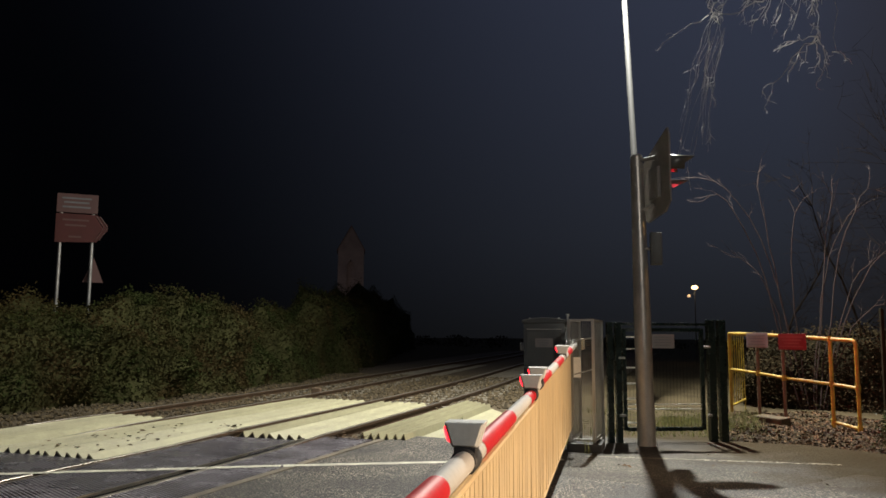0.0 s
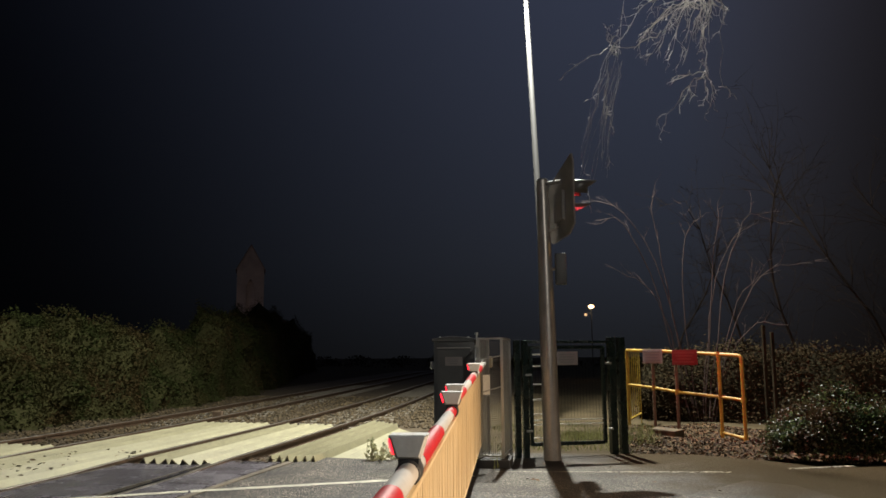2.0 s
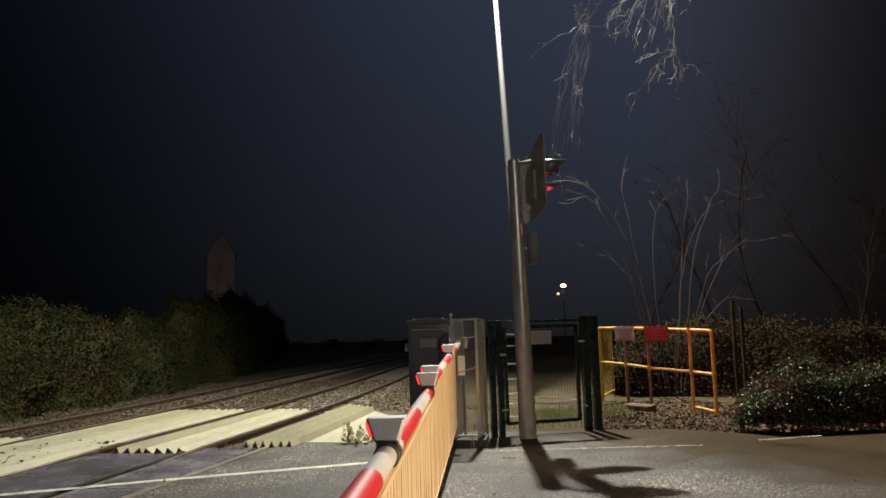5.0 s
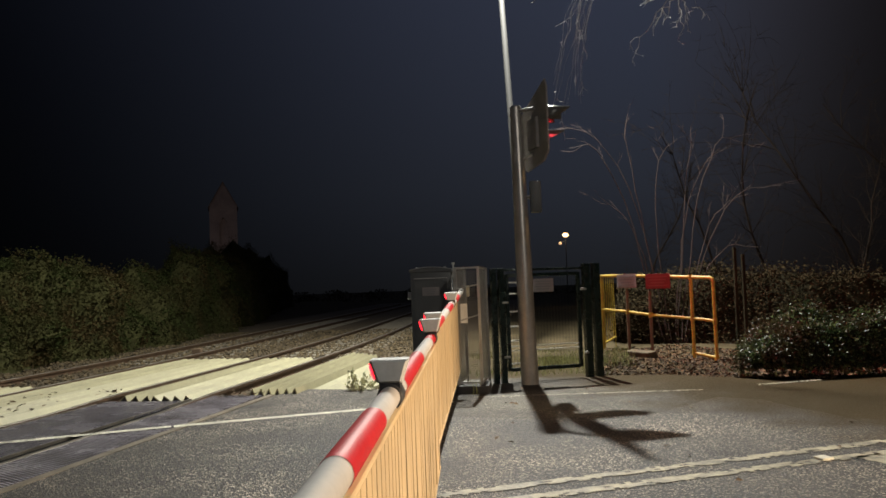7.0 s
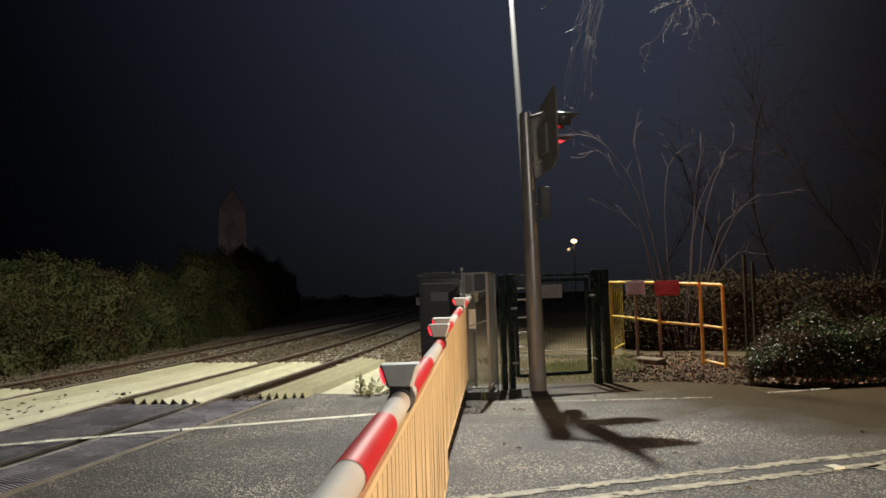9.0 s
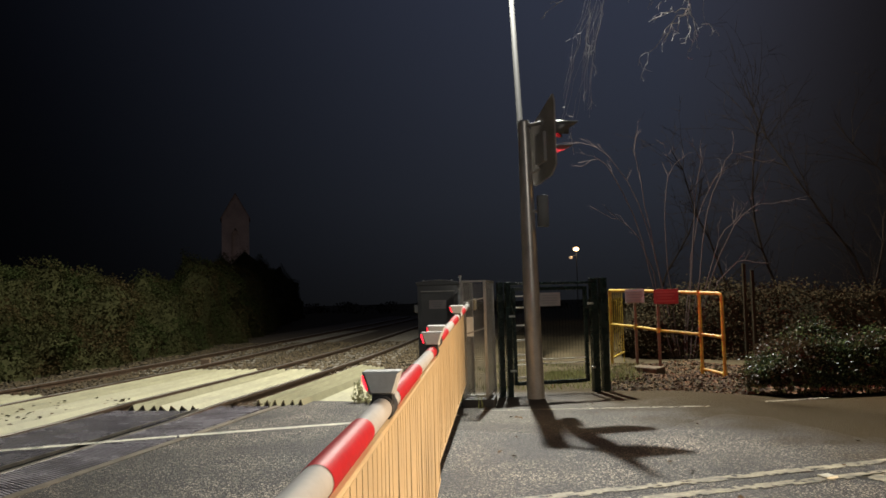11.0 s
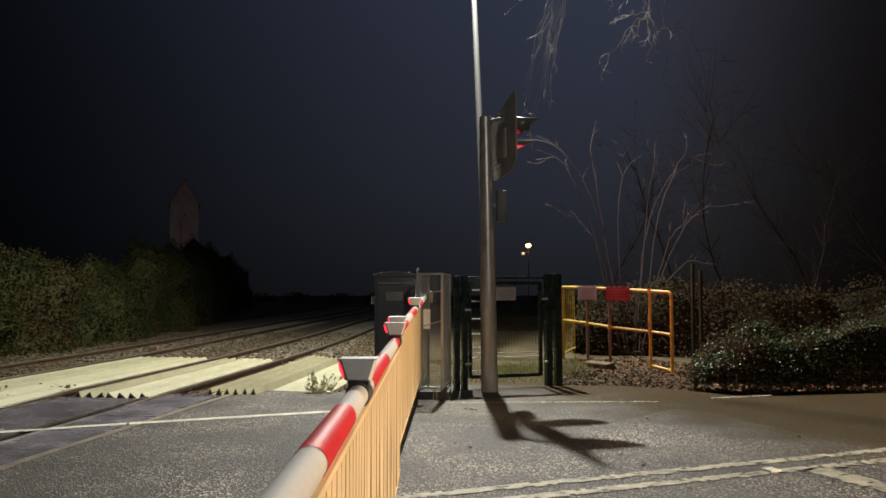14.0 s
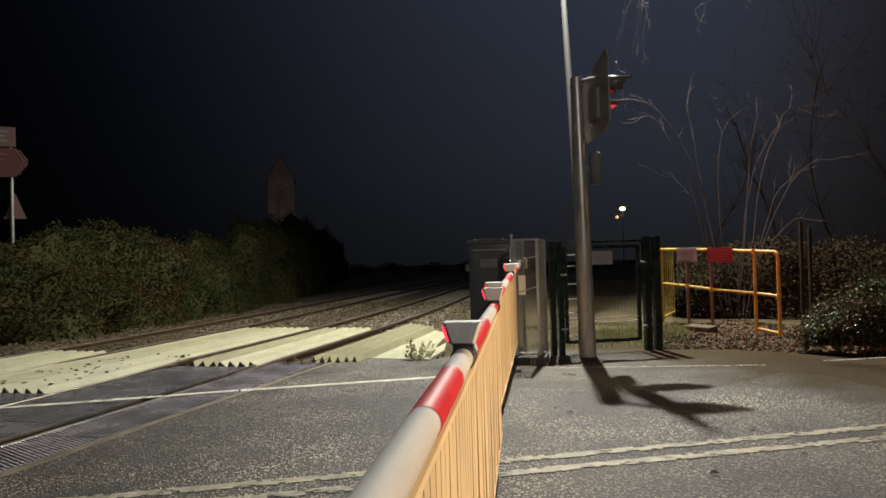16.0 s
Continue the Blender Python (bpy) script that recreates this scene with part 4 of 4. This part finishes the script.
# ---- far tower and far street lamp ----
def bell_tower():
    c, t = Vector((-34.2, 67.2, 0)), 27
    m = Matrix.Translation(c) @ pose(0, 0, 0, 0, 0, t)
    s = thing("bell_tower", c, "distant pale plastered tower with a steep pointed roof", "tower")
    h, hw, hd = 9.75, 1.25, 1.6
    outer = [(-hw, -0.3), (-0.35, -0.3), (-0.35, 8.2), (0.0, 8.75), (0.35, 8.2), (0.35, -0.3), (hw, -0.3), (hw, h), (0, h + 2.25), (-hw, h)]
    n = len(outer)
    part("wall", Shape().add([m @ Vector((x, y, z)) for y in (-hd, hd) for x, z in outer],
         [tuple(range(n)), tuple(reversed(range(n, 2 * n)))] + [(k, n + k, n + (k + 1) % n, (k + 1) % n) for k in range(n)]), TOWER, s)
    part("recess_wall", Shape().box((0.8, 0.1, 8.6), m @ pose(0, -hd + 0.5, 4.3)), TOWER, s)
    for sg in (-1, 1):
        q = [(0, h + 2.36), (sg * (hw + 0.12), h - 0.1), (sg * (hw + 0.12), h - 0.22), (0, h + 2.24)]
        part("roof", Shape().add([m @ Vector((x, y, z)) for y in (-hd - 0.1, hd + 0.1) for x, z in q],
             [(0, 1, 2, 3), (7, 6, 5, 4), (0, 4, 5, 1), (1, 5, 6, 2), (2, 6, 7, 3), (3, 7, 4, 0)]), ROOF, s)


bell_tower()
# unseen spot with no lamp of its own, added to brighten the tower
lamp("tower_fill", "SPOT", look((-30.5, 57.0, 1.6), (-34.2, 67.2, 9.0)), 115, (1.0, 0.82, 0.78), 0.2, 50)


def far_lamp():
    b = Vector((-1.36, 50.2, 0))
    s = thing("street_lamp", b, "distant street lamp with a warm white light", "street lamp")
    part("column", Shape().tube([b, b + Vector((0, 0, 4.35))], [0.035, 0.025], 10), BLACK, s)
    bulb = Shape().tube([b + Vector((0, 0, z)) for z in (4.38, 4.43, 4.5, 4.57, 4.62)], [0.07, 0.16, 0.2, 0.16, 0.07], 14)
    part("lantern", bulb, WARM_BULB, s, "glowing lantern", True)
    # glowing blob on an added arm stands in for the lantern's ghost reflection
    low = [b + Vector((-0.36, 0, z)) for z in (3.88, 3.92, 4.0, 4.06)]
    part("lantern_ghost", Shape().tube(low, [0.05, 0.11, 0.11, 0.04], 12), GHOST_GLOW, s, "dim glow standing in for the lantern's reflection", True)
    part("ghost_arm", Shape().tube([b + Vector((0, 0, 4.1)), low[3]], 0.02, 6), BLACK, s)
    part("lantern_cap", Shape().tube([b + Vector((0, 0, 4.62)), b + Vector((0, 0, 4.7))], [0.14, 0.05], 14), BLACK, s)
    lamp("far_street_light", "POINT", pose(b.x, b.y - 0.4, 4.5), 40, (1.0, 0.72, 0.4), 0.2)


far_lamp()


# ---- planting ----
def leaves(shape, centre, size, up=None):
    """One leaf of two quads folded along its rib."""
    d = Vector((rnd(-1, 1), rnd(-1, 1), rnd(-0.7, 0.7))).normalized()
    n = Vector((rnd(-1, 1), rnd(-1, 1), rnd(0.1, 1.2))).normalized() if up is None else (up + Vector((rnd(-0.4, 0.4), rnd(-0.4, 0.4), 0))).normalized()
    a = d.cross(n)
    if a.length < 0.1:
        return
    a.normalize()
    d = n.cross(a)
    c, w = Vector(centre), size * rnd(0.28, 0.42)
    k = n * size * 0.12
    shape.add([c - d * size * 0.5, c + a * w + k, c + d * size * 0.5, c - a * w + k], [(0, 1, 2), (0, 2, 3)])


def hedge_mass(name, line, depth, label, leaf, count, size, base=-0.2, category="hedge", lumps=0.35, fuzz=1.6, core_mat=None):
    """A thick mass along a line of (x, y, height): a lumpy solid core under many leaves."""
    th = thing(name, (line[0][0], line[0][1], 0), label, category)
    pts, steps = [], 10
    for k in range(len(line) - 1):
        for j in range(steps):
            t = j / steps
            pts.append([line[k][i] + (line[k + 1][i] - line[k][i]) * t for i in range(3)])
    pts.append(list(line[-1]))
    core, ring = Shape(), 11
    surfpts = []
    for i, (x, y, h) in enumerate(pts):
        a, b = pts[max(i - 1, 0)], pts[min(i + 1, len(pts) - 1)]
        d = Vector((b[0] - a[0], b[1] - a[1], 0)).normalized()
        across = Vector((d.y, -d.x, 0))
        row = []
        for k in range(ring):
            q = math.pi * k / (ring - 1)
            n1 = noise.noise((x * 0.5 + 3 * k, y * 0.5, 1.7)) * lumps + noise.noise((x * 1.6, y * 1.6, k * 0.7)) * lumps * 0.6
            off = math.cos(q) * depth * (1 + 0.5 * n1)
            z = base + (h - base) * (math.sin(q) ** 0.9) * (1 + n1 * 0.45)
            row.append(Vector((x, y, 0)) + across * off + Vector((0, 0, z)))
        surfpts.append(row)
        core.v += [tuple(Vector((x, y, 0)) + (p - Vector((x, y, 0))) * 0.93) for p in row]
    for i in range(len(pts) - 1):
        for k in range(ring - 1):
            o = i * ring + k
            core.f.append((o, o + ring, o + ring + 1, o + 1))
    core.f += [tuple(reversed(range(ring))), tuple((len(pts) - 1) * ring + k for k in range(ring))]
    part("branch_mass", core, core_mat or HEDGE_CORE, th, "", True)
    lv = Shape()
    for _ in range(count):
        i = random.randrange(len(pts) - 1)
        k = min(ring - 2, int(abs(random.gauss(0, 0.42)) * ring)) if random.random() < 0.8 else random.randrange(ring - 1)
        s, t = random.random(), random.random()
        p = (surfpts[i][k] * (1 - s) + surfpts[i + 1][k] * s) * (1 - t) + (surfpts[i][k + 1] * (1 - s) + surfpts[i + 1][k + 1] * s) * t
        p = p + Vector((rnd(-1, 1), rnd(-1, 1), rnd(-0.6, 1))) * size * fuzz * rnd(0.2, 1.6)
        if p.z > 0.0:
            leaves(lv, p, size * rnd(0.6, 1.3))
    tagged(part("leaves", lv, leaf, th), kind="stuff")
    return th


hedge_mass("hedge", [(-15.0, 3.0, 1.6), (-14.2, 9.0, 1.75), (-13.6, 14.2, 1.85), (-13.7, 18.0, 2.1), (-14.6, 24.0, 2.5), (-17.8, 33.0, 3.2), (-22.5, 46.0, 4.1), (-28.5, 62.0, 4.4), (-36.0, 84.0, 4.2)], 1.9,
           "dense dark bramble hedge on the bank beside the tracks", BRAMBLE, 130000, 0.075, lumps=1.1)
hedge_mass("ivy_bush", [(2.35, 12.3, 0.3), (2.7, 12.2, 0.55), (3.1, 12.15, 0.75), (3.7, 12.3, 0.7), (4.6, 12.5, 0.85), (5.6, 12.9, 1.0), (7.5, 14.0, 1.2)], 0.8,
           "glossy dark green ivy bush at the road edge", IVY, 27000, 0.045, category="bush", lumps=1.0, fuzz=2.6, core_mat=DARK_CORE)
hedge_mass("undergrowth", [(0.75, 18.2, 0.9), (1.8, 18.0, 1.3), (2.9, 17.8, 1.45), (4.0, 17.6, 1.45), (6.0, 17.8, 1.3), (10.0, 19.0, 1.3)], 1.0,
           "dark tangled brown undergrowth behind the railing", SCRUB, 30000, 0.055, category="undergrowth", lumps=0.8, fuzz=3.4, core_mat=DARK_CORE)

litter = Shape()
for _ in range(11000):
    x, y = rnd(0.2, 3.4), 11.5 + 4.0 * random.random() ** 1.2
    if x > 2.3 and y < 11.3:
        continue
    z = -0.10 + min(1.0, max(0.0, (y - 11.2) / 1.6)) * (0.10 + 0.10 * noise.noise((x * 0.9, y * 0.9, 0))) + 0.03
    leaves(litter, (x, y, z + rnd(0, 0.03)), rnd(0.03, 0.065), Vector((rnd(-0.9, 0.9), rnd(-0.9, 0.9), 1)))
for _ in range(900):
    x = rnd(2.2, 6.8)
    y = 11.28 + 0.09 * max(0.0, x - 3.0) ** 1.3 + 0.25 * abs(random.gauss(0, 1)) - 0.12
    leaves(litter, (x, y, 0.02 + rnd(0, 0.06)), rnd(0.04, 0.09), Vector((rnd(-0.6, 0.6), rnd(-0.6, 0.6), 1)))
for _ in range(60):
    leaves(litter, (rnd(-7.9, -6.6), rnd(7.5, 10.5), rnd(0.02, 0.05)), rnd(0.05, 0.1), Vector((0, 0, 1)))
for _ in range(40):
    leaves(litter, (rnd(-4.9, -4.3), rnd(9.7, 10.3), 0.02), rnd(0.05, 0.09), Vector((0, 0, 1)))
for x, y in ((-0.84, 9.06), (-0.78, 9.02), (-0.73, 8.98)):
    leaves(litter, (x, y, 0.016), 0.07, Vector((0, 0, 1)))
for _ in range(25):
    leaves(litter, (rnd(-2.5, 3), rnd(5, 11), 0.012), rnd(0.04, 0.07), Vector((0, 0, 1)))
single("dead_leaves", litter, DRY_LEAF, "scattered dry brown leaves on the verge", "leaves", "stuff")

grass = Shape()
def tuft(x, y, z, n, h, spread):
    for _ in range(n):
        bx, by = x + random.gauss(0, spread), y + random.gauss(0, spread)
        lean = Vector((rnd(-0.5, 0.5), rnd(-0.5, 0.5), 1)) * h * rnd(0.5, 1.1)
        w = Vector((rnd(-1, 1), rnd(-1, 1), 0)).normalized() * 0.006
        p = Vector((bx, by, z))
        grass.add([p - w, p + w, p + lean * 0.6 + w * 0.7, p + lean], [(0, 1, 2), (0, 2, 3)])


for _ in range(260):
    tuft(rnd(-2.2, 0.4), rnd(12.0, 16.5), -0.03, 10, 0.08, 0.1)
for _ in range(150):
    tuft(rnd(-0.78, 0.1), rnd(12.7, 14.7), -0.02, 12, 0.06, 0.06)
for _ in range(60):
    tuft(rnd(0.22, 0.75), rnd(12.6, 14.8), 0.0, 12, 0.2, 0.07)
for _ in range(70):
    x = rnd(2.2, 6.5)
    tuft(x, 11.42 + 0.09 * max(0.0, x - 3.0) ** 1.3 + rnd(-0.06, 0.1), 0.0, 7, 0.12, 0.05)
for x, y in ((-1.62, 10.35), (-1.7, 10.5), (-1.35, 10.0), (-1.3, 9.9)):
    tuft(x, y, 0.0, 26, 0.16, 0.05)
single("grass", grass, GRASS, "rough grass beside the path behind the gate", "grass", "stuff")

weed = thing("weed", (-3.05, 10.35, 0), "pale leafy weed growing at the guard edge", "weed")
wst, wlf = Shape(), Shape()
for _ in range(26):
    a = Vector((-3.02 + random.gauss(0, 0.08), 10.36 + random.gauss(0, 0.05), -0.05))
    b = a + Vector((rnd(-0.18, 0.18), rnd(-0.12, 0.12), rnd(0.14, 0.34)))
    wst.tube([a, (a + b) / 2 + Vector((rnd(-0.03, 0.03), 0, 0)), b], 0.004, 4)
    for k in range(7):
        leaves(wlf, a + (b - a) * rnd(0.3, 1.05), rnd(0.04, 0.08))
part("stalk", wst, WEED, weed)
part("leaves", wlf, WEED, weed)


def branch(shape, p, d, length, radius, level, spread=0.55, droop=0.0, kids=4, segs=6, wander=0.22):
    """A crooked tapering limb with smaller ones along it."""
    pts, radii = [Vector(p)], [radius]
    d = Vector(d).normalized()
    for k in range(segs):
        d = (d + Vector((rnd(-1, 1), rnd(-1, 1), rnd(-1, 1))) * wander + Vector((0, 0, -droop))).normalized()
        pts.append(pts[-1] + d * length / segs)
        radii.append(radius * (1 - 0.8 * (k + 1) / segs))
    shape.tube(pts, radii, 7 if radius > 0.02 else 4, False)
    if level:
        for _ in range(kids):
            i = random.randrange(1, segs + 1)
            side = Vector((rnd(-1, 1), rnd(-1, 1), rnd(-0.8, 0.8)))
            branch(shape, pts[i], (pts[i] - pts[i - 1]).normalized() + side * spread * 1.6, length * rnd(0.35, 0.62), max(radii[i] * 0.7, 0.0042), level - 1, spread, droop, kids, 5, wander)
    return pts


random.seed(11)
tree = thing("bare_tree", (12.6, 15.5, 0), "bare winter tree with pale twigs hanging over the path", "tree")
trunk, twigs = Shape(), Shape()
trunk.tube([(12.6, 15.5, -0.3), (12.5, 15.4, 2), (12.2, 15.2, 4.2), (11.9, 14.9, 6.4), (11.6, 14.7, 9)], [0.34, 0.28, 0.24, 0.18, 0.08], 12)
part("trunk", trunk, BARK, tree, "", True)
part("limb", Shape().tube([(12.2, 15.2, 4.2), (9.6, 14.5, 7.4), (6.4, 13.7, 9.3), (3.4, 12.9, 8.9), (2.3, 12.6, 8.1), (1.8, 12.45, 7.5), (1.55, 12.4, 7.05)], [0.15, 0.12, 0.09, 0.055, 0.035, 0.022, 0.014], 8), BARK, tree, "", True)
part("limb", Shape().tube([(11.9, 14.9, 6.4), (8.0, 14.6, 9.4), (4.0, 14.2, 10.4), (2.0, 13.6, 9.9), (0.95, 13.0, 9.0)], [0.13, 0.1, 0.07, 0.04, 0.02], 8), BARK, tree, "", True)


def arching(shape, a, b, lift, radius, kids, length=0.22):
    """A twig that arches over and hangs, with short crooked side shoots."""
    a, b = Vector(a), Vector(b)
    mid = (a + b) / 2 + Vector((0, 0, lift))
    pts = [a * (1 - t) ** 2 + mid * 2 * t * (1 - t) + b * t * t for t in (k / 8 for k in range(9))]
    pts = [p + Vector((rnd(-1, 1), rnd(-1, 1), rnd(-1, 1))) * 0.035 for p in pts]
    shape.tube(pts, [radius * (1 - 0.075 * k) for k in range(9)], 5, False)
    for _ in range(kids):
        k = random.randrange(3, 9)
        branch(shape, pts[k], (pts[k] - pts[k - 1]).normalized() + Vector((rnd(-1.1, 0.7), rnd(-0.8, 0.8), rnd(-0.8, 0.7))), length * rnd(0.5, 1.4), 0.0042, 1, 0.9, 0.12, 2, 6, 0.5)


for k in range(17):
    u = k / 16
    hub = (1.95 - 0.4 * u + rnd(-0.1, 0.1), 12.4 + rnd(-0.2, 0.2), 7.3 - 0.3 * u + rnd(-0.15, 0.15))
    end = (1.8 - 1.25 * u + rnd(-0.12, 0.12), 12.4 + rnd(-0.5, 0.5), 6.2 + 0.35 * u * u + rnd(-0.15, 0.25))
    arching(twigs, hub, end, rnd(0.2, 0.6), 0.0075, 5, 0.26)
for k in range(7):
    arching(twigs, (1.6 + rnd(-0.1, 0.1), 12.4, 7.1), (2.05 + rnd(-0.25, 0.15), 12.4 + rnd(-0.3, 0.3), 7.0 + rnd(-0.25, 0.4)), 0.25, 0.009, 3)
arching(twigs, (1.75, 12.4, 6.6), (1.7, 12.4, 5.8), 0.05, 0.008, 1)
for end, lift in (((1.04, 12.35, 4.98), 0.22), ((1.28, 12.4, 5.18), 0.15), ((1.1, 12.4, 5.65), 0.06), ((1.74, 12.4, 5.28), 0.1), ((1.86, 12.5, 5.45), 0.12)):
    arching(twigs, (1.7, 12.4, 5.8), end, lift, 0.0072, 3, 0.2)
arching(twigs, (1.65, 12.4, 6.0), (1.78, 12.4, 5.75), 0.2, 0.006, 1, 0.12)
arching(twigs, (1.95, 12.5, 5.62), (2.15, 12.5, 5.4), 0.05, 0.006, 2, 0.12)
arching(twigs, (2.05, 12.5, 7.0), (1.95, 12.5, 5.62), 0.1, 0.0035, 1, 0.1)
arching(twigs, (1.1, 12.4, 6.55), (0.25, 12.4, 6.35), -0.15, 0.009, 2)
for end in ((0.2, 12.4, 6.75), (0.42, 12.4, 6.65), (0.4, 12.4, 6.2), (-0.45, 12.4, 6.0)):
    arching(twigs, (0.25, 12.4, 6.35), end, 0.08, 0.007, 2, 0.15)
tagged(part("twig_mass", twigs, BARK, tree, "fine pale twigs"), kind="stuff")
fine = Shape()
arching(fine, (0.95, 13.0, 9.0), (0.35, 13.6, 6.6), 0.3, 0.005, 1, 0.3)
for k in range(13):
    arching(fine, (0.35 + rnd(-0.15, 0.15), 13.6, 6.6 + rnd(-0.2, 0.3)), (-0.1 + rnd(-0.3, 0.3), 13.6 + rnd(-0.3, 0.3), 4.5 + rnd(-0.4, 0.5)), rnd(0.1, 0.4), 0.0022, 1, 0.2)
tagged(part("twig_mass", fine, BARK, tree), kind="stuff")

random.seed(5)
shrub = thing("bare_shrub", (1.8, 17.1, 0), "leafless shrub with long arching stems behind the railing", "shrub")
st2 = Shape()
arches = [((1.7, 17.1), (1.04, 17.0, 3.4), (-0.05, 17.0, 4.74)), ((1.65, 17.1), (0.75, 17.0, 3.6), (-0.05, 17.0, 4.26)), ((1.75, 17.1), (1.2, 17.0, 3.3), (1.0, 17.0, 4.55)),
          ((1.8, 17.1), (1.6, 17.0, 2.9), (1.9, 16.9, 4.2)), ((1.9, 17.0), (2.2, 17.0, 2.9), (2.4, 17.0, 4.4)), ((1.95, 17.0), (2.6, 16.9, 3.5), (3.26, 16.8, 4.18)),
          ((2.0, 17.0), (2.53, 16.9, 2.15), (3.17, 16.8, 2.99)), ((2.05, 17.1), (2.8, 16.8, 2.5), (3.65, 16.7, 3.15)), ((1.85, 17.1), (2.2, 17.0, 2.6), (2.75, 16.9, 3.9)),
          ((1.6, 17.2), (1.2, 17.2, 2.2), (0.5, 17.2, 3.1)), ((2.1, 17.1), (2.6, 16.9, 1.6), (3.3, 16.7, 2.0))]
for (bx, by), mid, tip in arches:
    a, b, c = Vector((bx, by, -0.1)), Vector(mid), Vector(tip)
    pts = [a * (1 - t) ** 2 + (b * 2 - (a + c) / 2) * 2 * t * (1 - t) + c * t * t for t in (k / 10 for k in range(11))]
    pts = [p + Vector((rnd(-1, 1), rnd(-1, 1), rnd(-1, 1))) * 0.03 for p in pts]
    part("stem", Shape().tube(pts, [0.014 * (1 - 0.06 * k) for k in range(11)], 6, False), STEM, shrub, "", True)
    for i in (6, 8, 9, 10):
        branch(st2, pts[i], (pts[i] - pts[i - 1]).normalized() + Vector((rnd(-0.7, 0.7), rnd(-0.4, 0.4), rnd(-0.3, 0.6))), rnd(0.25, 0.6), 0.006, 1, 0.5, 0.0, 3, 4)
tagged(part("twig_mass", st2, STEM, shrub), kind="stuff")
random.seed(3)

# bare saplings that close the view beside the road
for bx, by, h in ((4.6, 19.5, 6.2), (5.9, 18.2, 5.0), (7.0, 20.5, 8.0), (8.4, 18.8, 6.5), (9.6, 21.5, 9.0), (11.0, 19.5, 7.0), (3.4, 22.0, 6.0), (12.8, 22.0, 9.5), (1.9, 24.0, 5.5)):
    sapling = thing("bare_sapling", (bx, by, 0), "thin leafless sapling in the dark thicket beside the road", "tree", "thicket saplings")
    bole, brush = Shape(), Shape()
    pts = branch(bole, (bx, by, -0.3), (rnd(-0.1, 0.1), rnd(-0.1, 0.1), 1), h, 0.04, 0, segs=9)
    for p, q in zip(pts[1:], pts[2:]):
        for _ in range(4):
            branch(brush, p, (q - p).normalized() + Vector((rnd(-1, 1), rnd(-1, 1), rnd(-0.2, 0.5))), h * rnd(0.14, 0.3), 0.009, 2, 0.6, 0.0, 3, 5)
    part("trunk", bole, THICKET, sapling, "", True)
    tagged(part("twig_mass", brush, THICKET, sapling), kind="stuff")

# scrub far down the line: ragged low bushes of many small clumps
woods = Shape()
for k in range(64):
    x, y = -70 + 2.7 * k + rnd(-1.2, 1.2), 92 + rnd(-8, 14)
    h = rnd(0.6, 1.6)
    for _ in range(160):
        z = h * rnd(0.0, 1.0) ** 0.8
        r = 2.3 * math.sqrt(max(0.05, 1 - (2 * z / h - 0.8) ** 2 / 1.5))
        q, f = rnd(0, 6.283), math.sqrt(random.random())
        leaves(woods, (x + r * f * math.cos(q), y + r * f * math.sin(q), z), rnd(0.15, 0.4))
single("far_bushes", woods, SCRUB, "dark low bushes far along the line", "bushes", "stuff")

marker = Shape().box((0.22, 0.18, 0.22), pose(-9.25, 17.2, 0.0, 0, 0, 12), 0.02)
single("track_box", marker, POST_BROWN, "small brown box between the rails", "box")
for x, y, top in ((2.76, 14.95, 1.9), (2.92, 15.05, 1.78)):
    stake = Shape().box((0.055, 0.055, top + 0.2), pose(x, y, (top - 0.2) / 2, 0, 0.5, 20), 0.008)
    single("fence_post", stake, DARK_CORE, "old grey-brown wooden fence post in the undergrowth", "post")["group"] = "fence posts"
stud = Shape().box((0.1, 0.1, 0.018), pose(1.79, 6.385, 0.012, 0, 0, 28), 0.006)
single("road_stud", stud, PAINT_FRESH, "small pale road stud on the double line", "road stud")

# ---- ballast ----
stones = Shape()
for _ in range(15000):
    y = 7.0 + 20 * random.random() ** 1.5
    x = rnd(-13.2, -2.7) + track_x(y, False) * 0.8
    if x > -4.2 + track_x(y) and y < 10.6:
        continue
    inside = False
    for xa, xb, ya, yb, near in ((-9.6, -8.2, 0, 10.9, False), (-8.1, -6.3, 0, 15.1, True), (-6.3, -4.8, 0, 15.0, True), (-4.8, -2.8, 0, 15.6, True)):
        s = track_x(y, near)
        inside = inside or (xa + s < x < xb + s and ya < y < yb)
    if inside and x > -9.7:
        continue
    r = rnd(0.02, 0.05)
    c = Vector((x, y, -0.085 + rnd(0, 0.03)))
    o = [Vector((a * r * rnd(0.7, 1.3), b * r * rnd(0.7, 1.3), e * r * rnd(0.6, 1.1))) for a, b, e in ((1, 0, 0), (0, 1, 0), (-1, 0, 0), (0, -1, 0), (0, 0, 1), (0, 0, -1))]
    stones.add([c + v for v in o], [(0, 1, 4), (1, 2, 4), (2, 3, 4), (3, 0, 4), (1, 0, 5), (2, 1, 5), (3, 2, 5), (0, 3, 5)])
single("ballast", stones, STONE, "loose grey brown ballast stones between the rails", "ballast", "stuff")
